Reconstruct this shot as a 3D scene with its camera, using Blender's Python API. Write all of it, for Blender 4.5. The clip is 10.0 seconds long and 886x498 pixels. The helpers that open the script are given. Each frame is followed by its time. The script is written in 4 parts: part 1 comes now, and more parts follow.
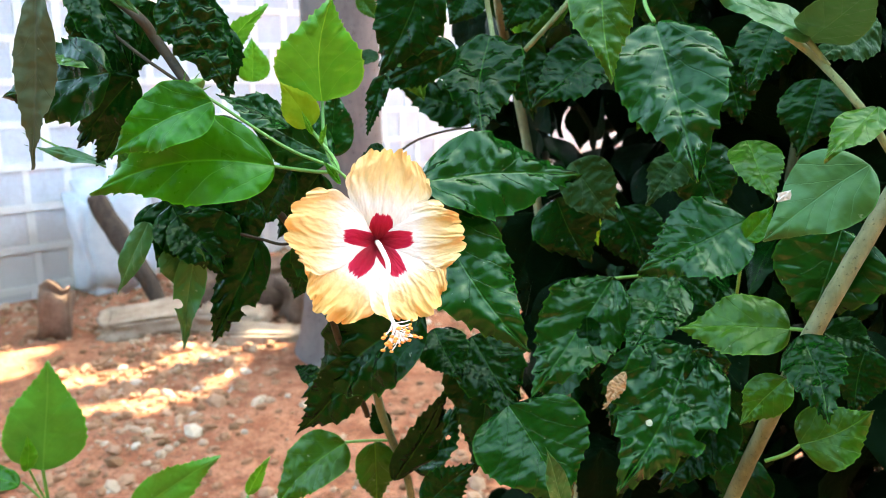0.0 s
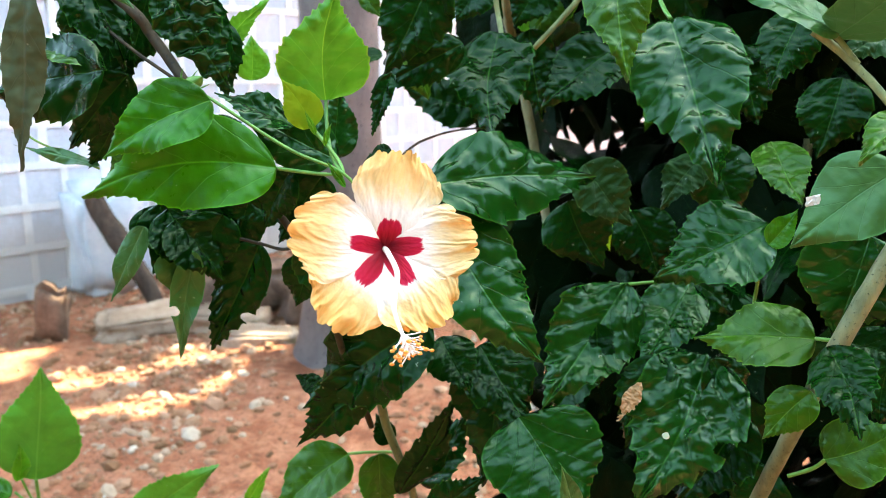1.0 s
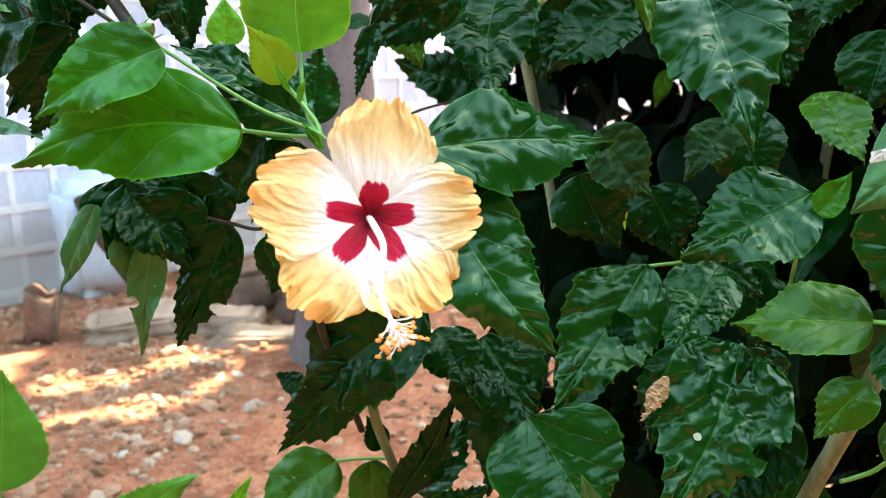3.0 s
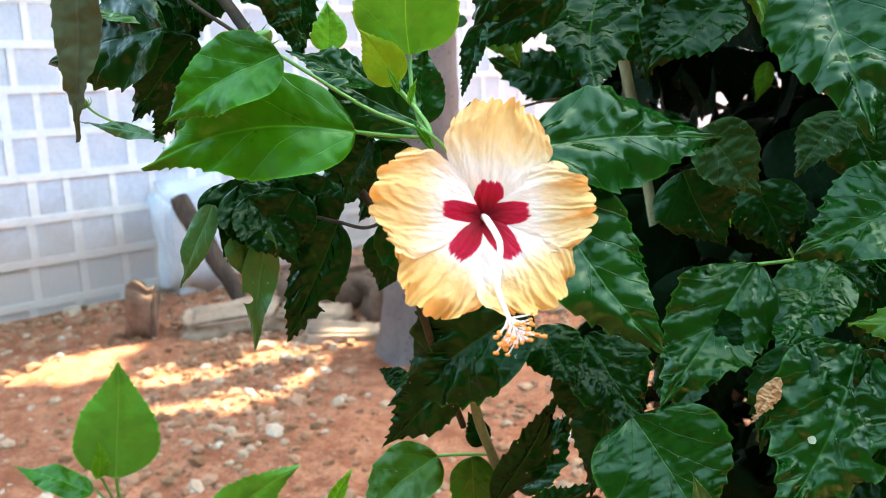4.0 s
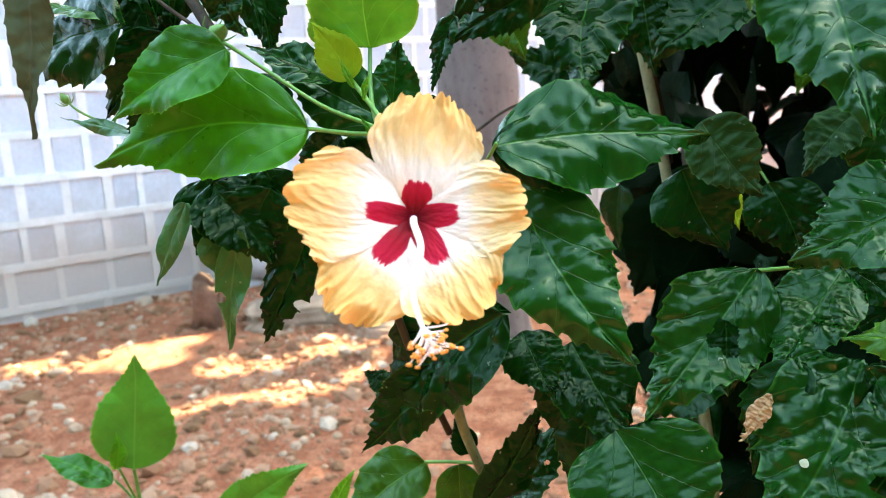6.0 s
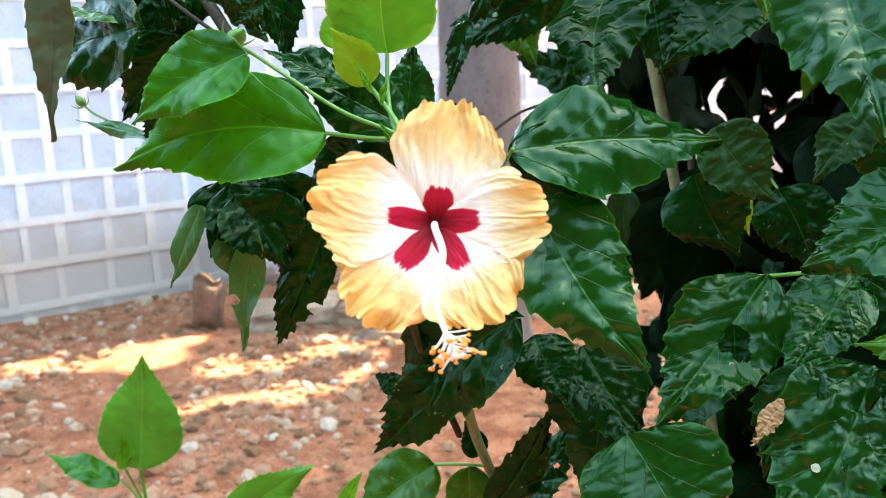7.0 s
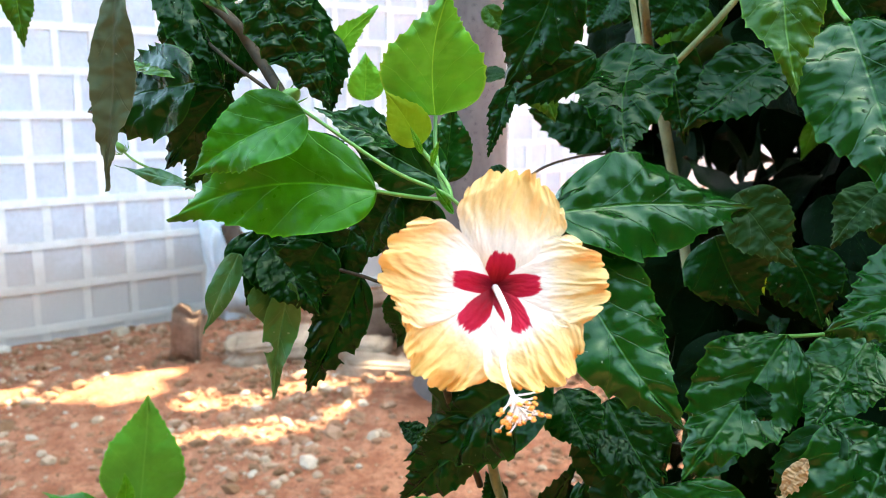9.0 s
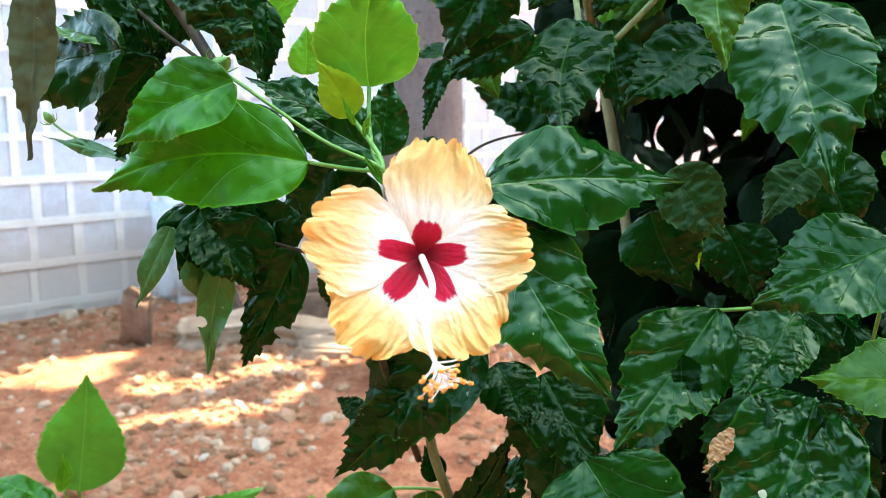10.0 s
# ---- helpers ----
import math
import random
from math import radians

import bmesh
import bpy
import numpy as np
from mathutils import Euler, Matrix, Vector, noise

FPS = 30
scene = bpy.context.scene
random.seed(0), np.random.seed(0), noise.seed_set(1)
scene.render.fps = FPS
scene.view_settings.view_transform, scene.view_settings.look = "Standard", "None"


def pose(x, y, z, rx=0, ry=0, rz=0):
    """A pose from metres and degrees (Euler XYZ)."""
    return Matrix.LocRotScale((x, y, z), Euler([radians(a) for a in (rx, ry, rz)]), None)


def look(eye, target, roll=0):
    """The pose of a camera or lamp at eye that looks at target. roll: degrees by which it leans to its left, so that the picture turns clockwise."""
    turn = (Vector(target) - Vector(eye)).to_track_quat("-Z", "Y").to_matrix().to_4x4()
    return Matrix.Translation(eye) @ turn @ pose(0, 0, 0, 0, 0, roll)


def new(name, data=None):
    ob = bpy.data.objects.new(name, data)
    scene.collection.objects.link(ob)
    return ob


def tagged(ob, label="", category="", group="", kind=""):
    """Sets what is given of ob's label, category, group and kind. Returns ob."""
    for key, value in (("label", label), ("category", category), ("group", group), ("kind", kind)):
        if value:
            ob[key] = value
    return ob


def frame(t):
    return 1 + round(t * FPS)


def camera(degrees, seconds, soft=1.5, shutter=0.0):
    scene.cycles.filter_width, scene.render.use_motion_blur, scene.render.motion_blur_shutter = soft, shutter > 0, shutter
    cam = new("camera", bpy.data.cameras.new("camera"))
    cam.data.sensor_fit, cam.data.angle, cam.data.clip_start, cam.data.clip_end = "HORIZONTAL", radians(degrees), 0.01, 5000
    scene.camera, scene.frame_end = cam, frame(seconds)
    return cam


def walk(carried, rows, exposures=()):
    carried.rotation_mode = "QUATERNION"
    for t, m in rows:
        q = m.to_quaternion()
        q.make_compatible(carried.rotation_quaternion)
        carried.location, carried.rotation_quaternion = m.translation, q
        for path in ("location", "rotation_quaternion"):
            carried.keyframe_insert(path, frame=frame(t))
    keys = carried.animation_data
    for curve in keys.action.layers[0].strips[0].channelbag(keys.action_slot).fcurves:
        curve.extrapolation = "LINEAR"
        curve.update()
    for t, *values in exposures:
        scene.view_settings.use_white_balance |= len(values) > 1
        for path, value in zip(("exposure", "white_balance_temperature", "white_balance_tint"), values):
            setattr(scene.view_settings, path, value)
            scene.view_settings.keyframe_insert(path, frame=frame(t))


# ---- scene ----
cam = camera(57.9, 10.0, soft=1.0)
PATH = [  # seconds, eye, target, roll
    (0, (0.14, 0.1357, 1.2234), (0.0718, 2.0916, 0.8115), -0.35),
    (0.5, (0.1352, 0.1522, 1.2263), (0.0673, 2.1086, 0.8169), -0.19),
    (1, (0.1314, 0.1613, 1.2218), (0.0683, 2.1177, 0.8111), -0.27),
    (1.5, (0.1361, 0.1664, 1.2186), (0.0732, 2.1228, 0.808), -0.30),
    (2, (0.1264, 0.173, 1.2087), (0.0642, 2.1291, 0.7966), -0.38),
    (2.2, (0.1228, 0.1836, 1.2068), (0.0576, 2.1398, 0.7956), -0.61),
    (3.3, (0.1309, 0.2409, 1.1893), (0.0743, 2.1962, 0.7726), -1.07),
    (3.5, (0.1302, 0.2379, 1.1898), (0.0373, 2.1913, 0.7709), -1.42),
    (4, (0.1139, 0.2282, 1.1933), (-0.1434, 2.1682, 0.7809), -2.26),
    (4.5, (0.1143, 0.2375, 1.1869), (-0.1818, 2.172, 0.7746), -2.47),
    (5, (0.1537, 0.2454, 1.1928), (-0.1719, 2.175, 0.7796), -2.55),
    (5.5, (0.1816, 0.2546, 1.189), (-0.221, 2.1697, 0.7761), -2.25),
    (6, (0.1762, 0.2609, 1.19), (-0.2611, 2.1675, 0.7736), -2.67),
    (7.5, (0.1654, 0.2506, 1.1988), (-0.2586, 2.1625, 0.7931), -1.92),
    (8, (0.1632, 0.2425, 1.2146), (-0.2404, 2.166, 0.8442), -1.42),
    (8.5, (0.1512, 0.2338, 1.2168), (-0.2285, 2.1693, 0.8856), -0.96),
    (9, (0.1303, 0.2368, 1.209), (-0.2435, 2.174, 0.8807), -0.44),
    (9.5, (0.1407, 0.245, 1.2142), (-0.1759, 2.1922, 0.8853), -0.05),
    (10, (0.1453, 0.2388, 1.2019), (-0.1254, 2.1861, 0.8346), 0.26),
]
walk(cam, [(t, look(eye, target, roll)) for t, eye, target, roll in PATH], [(t, stops, 6900, -7) for t, stops in ((0, 4.4), (2.2, 4.4), (3.5, 4.28), (4, 4.25), (4.5, 4.13), (5, 4.15), (6, 4.32), (8, 4.36), (10, 4.4))])

# a small phone lens, focused on the flower
cam.data.dof.use_dof, cam.data.dof.focus_distance, cam.data.dof.aperture_fstop = True, 0.50, 13.0

# ---- light: a high sun filtered by an added unseen canopy, and the open sky ----
SUN_ELEV, SUN_AZ = radians(56), radians(24)  # azimuth clockwise from +y
SUN_DIR = Vector((math.sin(SUN_AZ) * math.cos(SUN_ELEV), math.cos(SUN_AZ) * math.cos(SUN_ELEV), math.sin(SUN_ELEV)))
world = bpy.data.worlds.new("world")
scene.world = world
world.use_nodes = True
wn, wl = world.node_tree.nodes, world.node_tree.links
sky = wn.new("ShaderNodeTexSky")
sky.sky_type, sky.sun_disc = "NISHITA", False
sky.sun_elevation, sky.sun_rotation = SUN_ELEV, SUN_AZ
sky.air_density, sky.dust_density, sky.ozone_density = 1.0, 4.0, 1.0
wl.new(sky.outputs[0], wn["Background"].inputs[0])
wn["Background"].inputs[1].default_value = 0.15
sun = new("sun", bpy.data.lights.new("sun", "SUN"))
sun.data.energy, sun.data.angle, sun.data.color = 2.1, radians(0.7), (1.0, 0.86, 0.72)
sun.matrix_world = look(SUN_DIR * 20, (0, 0, 0))


# ---- materials ----
class Nodes:
    """A small helper that wires up one node material."""

    def __init__(self, name):
        self.mat = bpy.data.materials.new(name)
        self.mat.use_nodes = True
        self.tree = self.mat.node_tree
        self.bsdf = self.tree.nodes["Principled BSDF"]
        self.out = self.tree.nodes["Material Output"]

    def add(self, kind, **given):
        node = self.tree.nodes.new(kind)
        for key, value in given.items():
            if key in node.inputs:
                self.put(node.inputs[key], value)
        return node

    def put(self, socket, value):
        if isinstance(value, bpy.types.NodeSocket):
            self.tree.links.new(value, socket)
        elif isinstance(value, (tuple, list)) and len(value) == 3 and socket.type == "RGBA":
            socket.default_value = (*value, 1)
        else:
            socket.default_value = value

    def math(self, op, a, b=0.0, c=0.0):
        node = self.tree.nodes.new("ShaderNodeMath")
        node.operation = op
        for n, v in enumerate((a, b, c)):
            self.put(node.inputs[n], v)
        return node.outputs[0]

    def mix(self, fac, a, b, blend="MIX"):
        node = self.tree.nodes.new("ShaderNodeMix")
        node.data_type, node.blend_type = "RGBA", blend
        self.put(node.inputs[0], fac), self.put(node.inputs[6], a), self.put(node.inputs[7], b)
        return node.outputs[2]

    def noise(self, scale, detail=3.0, rough=0.55, vector=None):
        node = self.add("ShaderNodeTexNoise", Scale=scale, Detail=detail, Roughness=rough)
        if vector is not None:
            self.put(node.inputs["Vector"], vector)
        return node.outputs[0]

    def ramp(self, fac, *stops):
        node = self.tree.nodes.new("ShaderNodeValToRGB")
        el = node.color_ramp.elements
        while len(el) < len(stops):
            el.new(0.5)
        for e, (at, col) in zip(el, stops):
            e.position, e.color = at, (*col, 1) if isinstance(col, tuple) else (col, col, col, 1)
        self.put(node.inputs[0], fac)
        return node.outputs[0]

    def coords(self, which="Object"):
        return self.tree.nodes.new("ShaderNodeTexCoord").outputs[which]

    def bump(self, height, strength, distance):
        node = self.add("ShaderNodeBump", Strength=strength, Distance=distance, Height=height)
        self.put(self.bsdf.inputs["Normal"], node.outputs[0])
        return node.outputs[0]

    def set(self, **given):
        for key, value in given.items():
            self.put(self.bsdf.inputs[key.replace("_", " ")], value)
        return self


def leaf_material(name, base, vein, rough, glow, stain=(0.03, 0.055, 0.012), stains=0.12, gloss=0.5, grain=0.35, relief=1.0):
    """A blade: lateral veins from a midrib, puckered cells between them, mottling, specks, a paler rim, light that passes through."""
    m = Nodes(name)
    at = m.coords("UV")
    uv = m.add("ShaderNodeSeparateXYZ", Vector=at)
    x, y = m.math("ABSOLUTE", uv.outputs[0]), uv.outputs[1]
    rnd = m.add("ShaderNodeObjectInfo").outputs["Random"]
    wob = m.noise(6.0, 2.0, 0.5, at)
    lat = m.math("ADD", m.math("SUBTRACT", y, m.math("MULTIPLY", x, m.math("ADD", 1.75, m.math("MULTIPLY", x, -1.5)))), m.math("MULTIPLY", wob, 0.07))
    tri = m.math("PINGPONG", m.math("MULTIPLY", lat, 4.2), 0.5)
    line = m.math("MAXIMUM", m.math("SUBTRACT", 1.0, m.math("MULTIPLY", tri, 38.0)), 0.0)
    rib = m.math("SUBTRACT", 1.0, m.math("MINIMUM", m.math("MULTIPLY", x, 110.0), 1.0))
    warp = m.add("ShaderNodeVectorMath", Vector=at)
    m.put(warp.inputs[1], m.add("ShaderNodeCombineXYZ", X=m.math("MULTIPLY", wob, 0.12), Y=m.math("MULTIPLY", lat, 0.15)).outputs[0])
    net = m.add("ShaderNodeTexVoronoi", Scale=30.0, Vector=warp.outputs[0])
    net.feature = "DISTANCE_TO_EDGE"
    mesh_line = m.math("SUBTRACT", 1.0, m.math("MINIMUM", m.math("MULTIPLY", net.outputs[0], 8.0), 1.0))
    cells = m.add("ShaderNodeTexVoronoi", Scale=13.0, Vector=warp.outputs[0])
    cells.feature = "SMOOTH_F1"
    pucker = m.math("SUBTRACT", 1.0, cells.outputs[0])
    veins = m.math("MAXIMUM", rib, m.math("MAXIMUM", m.math("MULTIPLY", line, 0.32), m.math("MULTIPLY", mesh_line, 0.03)))
    ob = m.coords("Object")
    big, mid, fine = m.noise(24.0, 4.0, 0.6, ob), m.noise(130.0, 3.0, 0.55, ob), m.noise(420.0, 3.0, 0.6, ob)
    dark = tuple(c * (1 - grain) for c in base)
    light = tuple(c * (1 + grain) for c in base)
    col = m.mix(m.ramp(big, (0.32, 0.0), (0.68, 1.0)), dark, light)
    col = m.mix(m.math("MULTIPLY", m.ramp(mid, (0.42, 0.0), (0.62, 1.0)), 0.28), col, dark)
    col = m.mix(m.math("MULTIPLY", fine, 0.10), col, vein)
    col = m.mix(m.math("MULTIPLY", rnd, 0.35), col, (base[0] * 2.0, base[1] * 1.35, base[2] * 0.6))
    col = m.mix(m.math("MULTIPLY", veins, 0.8), col, vein)
    rim = m.add("ShaderNodeUVMap")
    rim.uv_map = "Edge"
    rim_at = m.add("ShaderNodeSeparateXYZ", Vector=rim.outputs[0]).outputs[0]
    margin = m.ramp(m.math("ADD", rim_at, m.math("MULTIPLY", m.math("SUBTRACT", fine, 0.5), 0.05)), (0.95, 0.0), (0.995, 1.0))
    col = m.mix(m.math("MULTIPLY", margin, 0.35), col, tuple(min(0.6, c * 2.0) for c in vein))
    specks = m.ramp(m.noise(230.0, 2.0, 0.5, ob), (0.735, 0.0), (0.765, 1.0))
    col = m.mix(m.math("MULTIPLY", specks, 0.5), col, (0.20, 0.23, 0.17))
    wear = m.ramp(m.noise(16.0, 5.0, 0.7, ob), (0.64, 0.0), (0.72, 1.0))
    col = m.mix(m.math("MULTIPLY", wear, stains * 3), col, stain)
    worn = m.math("ADD", m.math("MULTIPLY", m.math("SUBTRACT", big, 0.5), 0.22), m.math("MULTIPLY", m.math("SUBTRACT", mid, 0.5), 0.14))
    m.set(Base_Color=col, Roughness=m.math("ADD", rough, worn), Specular_IOR_Level=gloss, Specular_Tint=(0.68, 1.0, 0.66))
    ridges = m.math("ADD", m.math("MULTIPLY", pucker, 0.42), m.math("MULTIPLY", m.math("MAXIMUM", rib, m.math("MULTIPLY", line, 0.6)), -0.20))
    height = m.math("ADD", ridges, m.math("ADD", m.math("MULTIPLY", mid, 0.16), m.math("ADD", m.math("MULTIPLY", fine, 0.04), m.math("MULTIPLY", mesh_line, -0.006))))
    normal = m.bump(height, min(1.0, 0.85 * relief), 0.0017)
    trans = m.add("ShaderNodeBsdfTranslucent", Color=m.mix(0.5, col, vein), Normal=normal)
    both = m.add("ShaderNodeMixShader", Fac=glow)
    m.put(both.inputs[1], m.bsdf.outputs[0]), m.put(both.inputs[2], trans.outputs[0])
    m.put(m.out.inputs[0], both.outputs[0])
    return m.mat


LEAF = {
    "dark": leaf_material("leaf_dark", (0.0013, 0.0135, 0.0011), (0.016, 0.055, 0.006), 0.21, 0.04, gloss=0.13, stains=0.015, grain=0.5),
    "mid": leaf_material("leaf_mid", (0.016, 0.056, 0.0015), (0.075, 0.17, 0.013), 0.30, 0.14, gloss=0.26, stains=0.04, relief=1.0),
    "bright": leaf_material("leaf_bright", (0.020, 0.104, 0.0010), (0.070, 0.23, 0.008), 0.31, 0.24, gloss=0.28, stains=0.0, grain=0.4, relief=0.8),
    "lime": leaf_material("leaf_lime", (0.055, 0.22, 0.004), (0.24, 0.48, 0.04), 0.40, 0.34, gloss=0.35, stains=0.0, grain=0.3, relief=1.0),
    "yellow": leaf_material("leaf_yellow", (0.17, 0.31, 0.008), (0.28, 0.44, 0.03), 0.5, 0.4, gloss=0.3, stains=0.02, grain=0.2, relief=0.6),
    "pale": leaf_material("leaf_pale", (0.020, 0.070, 0.014), (0.06, 0.15, 0.05), 0.38, 0.14, gloss=0.38, stains=0.04, relief=0.9),
    "dull": leaf_material("leaf_dull", (0.032, 0.050, 0.033), (0.065, 0.080, 0.055), 0.6, 0.06, (0.010, 0.008, 0.005), 0.22, gloss=0.2),
    "olive": leaf_material("leaf_olive", (0.0065, 0.026, 0.0040), (0.028, 0.058, 0.014), 0.42, 0.08, (0.05, 0.04, 0.015), 0.10, gloss=0.14),
    "brown": leaf_material("leaf_brown", (0.26, 0.17, 0.10), (0.32, 0.22, 0.13), 0.75, 0.1, gloss=0.2),
}
# lit copy of leaf_dark: green doubled where more light falls, gloss raised too
LEAF["sheen"] = leaf_material("leaf_glossy_lit", (0.0025, 0.0265, 0.0020), (0.022, 0.078, 0.008), 0.22, 0.05, gloss=0.27, stains=0.02, grain=0.45)
LEAF["young"] = leaf_material("leaf_young", (0.055, 0.190, 0.014), (0.11, 0.27, 0.035), 0.45, 0.25, gloss=0.25, stains=0.02, grain=0.2, relief=0.6)
# near-black leaf: the darkness inside the bush is put into its colour
LEAF["inner_shaded"] = leaf_material("leaf_inner_shaded", (0.0009, 0.0045, 0.0010), (0.003, 0.011, 0.002), 0.5, 0.02, gloss=0.03, stains=0.02)
LEAF["curled"] = LEAF["dark"]
LEAF["holed"] = LEAF["spotted"] = LEAF["sheen"]


def petal_material():
    """Crimson eye with feathered edges, white ring, apricot rim; fine streaks run out from the throat."""
    m = Nodes("petal")
    uv = m.coords("UV")
    s = m.add("ShaderNodeSeparateXYZ", Vector=uv)
    ang = m.add("ShaderNodeCombineXYZ", X=s.outputs[0], Y=m.math("MULTIPLY", s.outputs[1], 0.12))
    streak = m.noise(22.0, 2.0, 0.55, ang.outputs[0])
    fine = m.noise(80.0, 2.0, 0.6, ang.outputs[0])
    patch = m.noise(5.0, 3.0, 0.6, uv)
    folds = m.add("ShaderNodeCombineXYZ", X=s.outputs[0], Y=m.math("MULTIPLY", s.outputs[1], 0.75))
    crinkle = m.noise(7.0, 2.5, 0.5, folds.outputs[0])
    rnd = m.add("ShaderNodeObjectInfo").outputs["Random"]
    soft = m.math("ADD", s.outputs[1], m.math("MULTIPLY", m.math("SUBTRACT", streak, 0.5), 0.08))
    ring = m.math("ADD", soft, m.math("ADD", m.math("MULTIPLY", m.math("SUBTRACT", patch, 0.5), 0.30), m.math("MULTIPLY", m.math("SUBTRACT", rnd, 0.5), 0.06)))
    body = m.ramp(ring, (0.38, (0.80, 0.74, 0.70)), (0.51, (0.79, 0.65, 0.44)), (0.64, (0.78, 0.545, 0.26)), (0.96, (0.74, 0.43, 0.135)))
    layer = m.add("ShaderNodeUVMap")
    layer.uv_map = "Edge"
    eye_at = m.add("ShaderNodeSeparateXYZ", Vector=layer.outputs[0]).outputs[0]
    feather = m.math("ADD", eye_at, m.math("ADD", m.math("MULTIPLY", m.math("SUBTRACT", streak, 0.5), 0.34), m.math("MULTIPLY", m.math("SUBTRACT", fine, 0.5), 0.12)))
    eye = m.ramp(feather, (0.25, (0.20, 0.0006, 0.010)), (0.55, (0.33, 0.0008, 0.020)), (0.93, (0.43, 0.003, 0.040)), (1.0, (0.66, 0.16, 0.22)), (1.10, (0.82, 0.62, 0.62)))
    mask = m.ramp(feather, (0.96, 0.0), (1.08, 1.0))
    m.set(Base_Color=m.mix(mask, eye, body), Roughness=0.62, Specular_IOR_Level=0.22)
    col = m.mix(mask, eye, body)
    normal = m.bump(m.math("ADD", m.math("MULTIPLY", streak, 0.05), m.math("ADD", m.math("MULTIPLY", fine, 0.015), m.math("MULTIPLY", crinkle, 1.0))), 0.7, 0.0020)
    trans = m.add("ShaderNodeBsdfTranslucent", Color=col, Normal=normal)
    both = m.add("ShaderNodeMixShader", Fac=0.28)
    m.put(both.inputs[1], m.bsdf.outputs[0]), m.put(both.inputs[2], trans.outputs[0])
    m.put(m.out.inputs[0], both.outputs[0])
    return m.mat


def plain(name, a, b, rough=0.6, scale=40.0, bump=0.3, depth=0.002, gloss=0.4, fine=None):
    """Two tones mixed by noise at two scales, with a little relief."""
    m = Nodes(name)
    ob = m.coords("Object")
    n1, n2 = m.noise(scale, 5.0, 0.65, ob), m.noise(fine or scale * 9, 3.0, 0.6, ob)
    fac = m.ramp(m.math("ADD", m.math("MULTIPLY", n1, 0.7), m.math("MULTIPLY", n2, 0.3)), (0.35, 0.0), (0.65, 1.0))
    m.set(Base_Color=m.mix(fac, a, b), Roughness=rough, Specular_IOR_Level=gloss)
    m.bump(m.math("ADD", n1, m.math("MULTIPLY", n2, 0.5)), bump, depth)
    return m.mat


def bark_material(name, a, b, scale):
    m = Nodes(name)
    st = m.add("ShaderNodeMapping", Vector=m.coords("Object"))
    st.inputs["Scale"].default_value = (1, 1, 0.35)
    n1, n2 = m.noise(scale, 5.0, 0.7, st.outputs[0]), m.noise(scale * 6, 3.0, 0.6, m.coords("Object"))
    col = m.mix(m.ramp(n1, (0.35, 0.0), (0.65, 1.0)), a, b)
    col = m.mix(m.ramp(n2, (0.6, 0.0), (0.7, 1.0)), col, tuple(c * 0.5 for c in a))
    m.set(Base_Color=col, Roughness=0.75, Specular_IOR_Level=0.3)
    m.bump(m.math("ADD", n1, m.math("MULTIPLY", n2, 0.4)), 0.6, 0.0015)
    return m.mat


STEM = {
    "wood": bark_material("bark_dark", (0.014, 0.009, 0.003), (0.040, 0.027, 0.009), 60),
    "bark": bark_material("bark_grey", (0.085, 0.100, 0.048), (0.18, 0.20, 0.105), 60),
    "tan": bark_material("bark_tan", (0.085, 0.105, 0.036), (0.17, 0.19, 0.075), 60),
    "green": plain("stem_green", (0.07, 0.19, 0.025), (0.13, 0.27, 0.05), 0.45, 60, 0.2, 0.0008),
}
PETAL = petal_material()
COLUMN = plain("column_white", (0.80, 0.70, 0.68), (0.86, 0.80, 0.78), 0.5, 90, 0.1, 0.0004)
FILAMENT = plain("filament_pink", (0.80, 0.62, 0.58), (0.85, 0.72, 0.66), 0.5, 90, 0.1, 0.0003)
ANTHER = plain("anther_orange", (0.62, 0.17, 0.02), (0.78, 0.36, 0.07), 0.7, 700, 0.6, 0.0004)
BUD = plain("bud_green", (0.06, 0.16, 0.02), (0.14, 0.28, 0.04), 0.5, 120, 0.3, 0.0006)
LESION = plain("lesion", (0.22, 0.25, 0.15), (0.34, 0.37, 0.25), 0.8, 300, 0.2, 0.0003)
PAPER = plain("paper_scrap", (0.42, 0.45, 0.46), (0.58, 0.61, 0.62), 0.5, 200, 0.3, 0.0006)
PALM = bark_material("palm_bark", (0.110, 0.084, 0.078), (0.185, 0.148, 0.136), 9)
ROCK = plain("rock", (0.24, 0.150, 0.100), (0.46, 0.34, 0.25), 0.9, 9, 0.8, 0.012, 0.25)
PEBBLE = None
POST = plain("whitewash", (0.58, 0.60, 0.66), (0.76, 0.77, 0.80), 0.85, 6, 0.4, 0.004, 0.25)
CONCRETE = plain("weathered_concrete", (0.10, 0.055, 0.036), (0.24, 0.150, 0.105), 0.9, 10, 0.6, 0.006, 0.25)
SCREEN = plain("dark_screen", (0.012, 0.022, 0.010), (0.035, 0.05, 0.02), 0.95, 6, 0.8, 0.03, 0.1)
STICK = bark_material("dead_wood", (0.045, 0.027, 0.018), (0.10, 0.065, 0.045), 25)


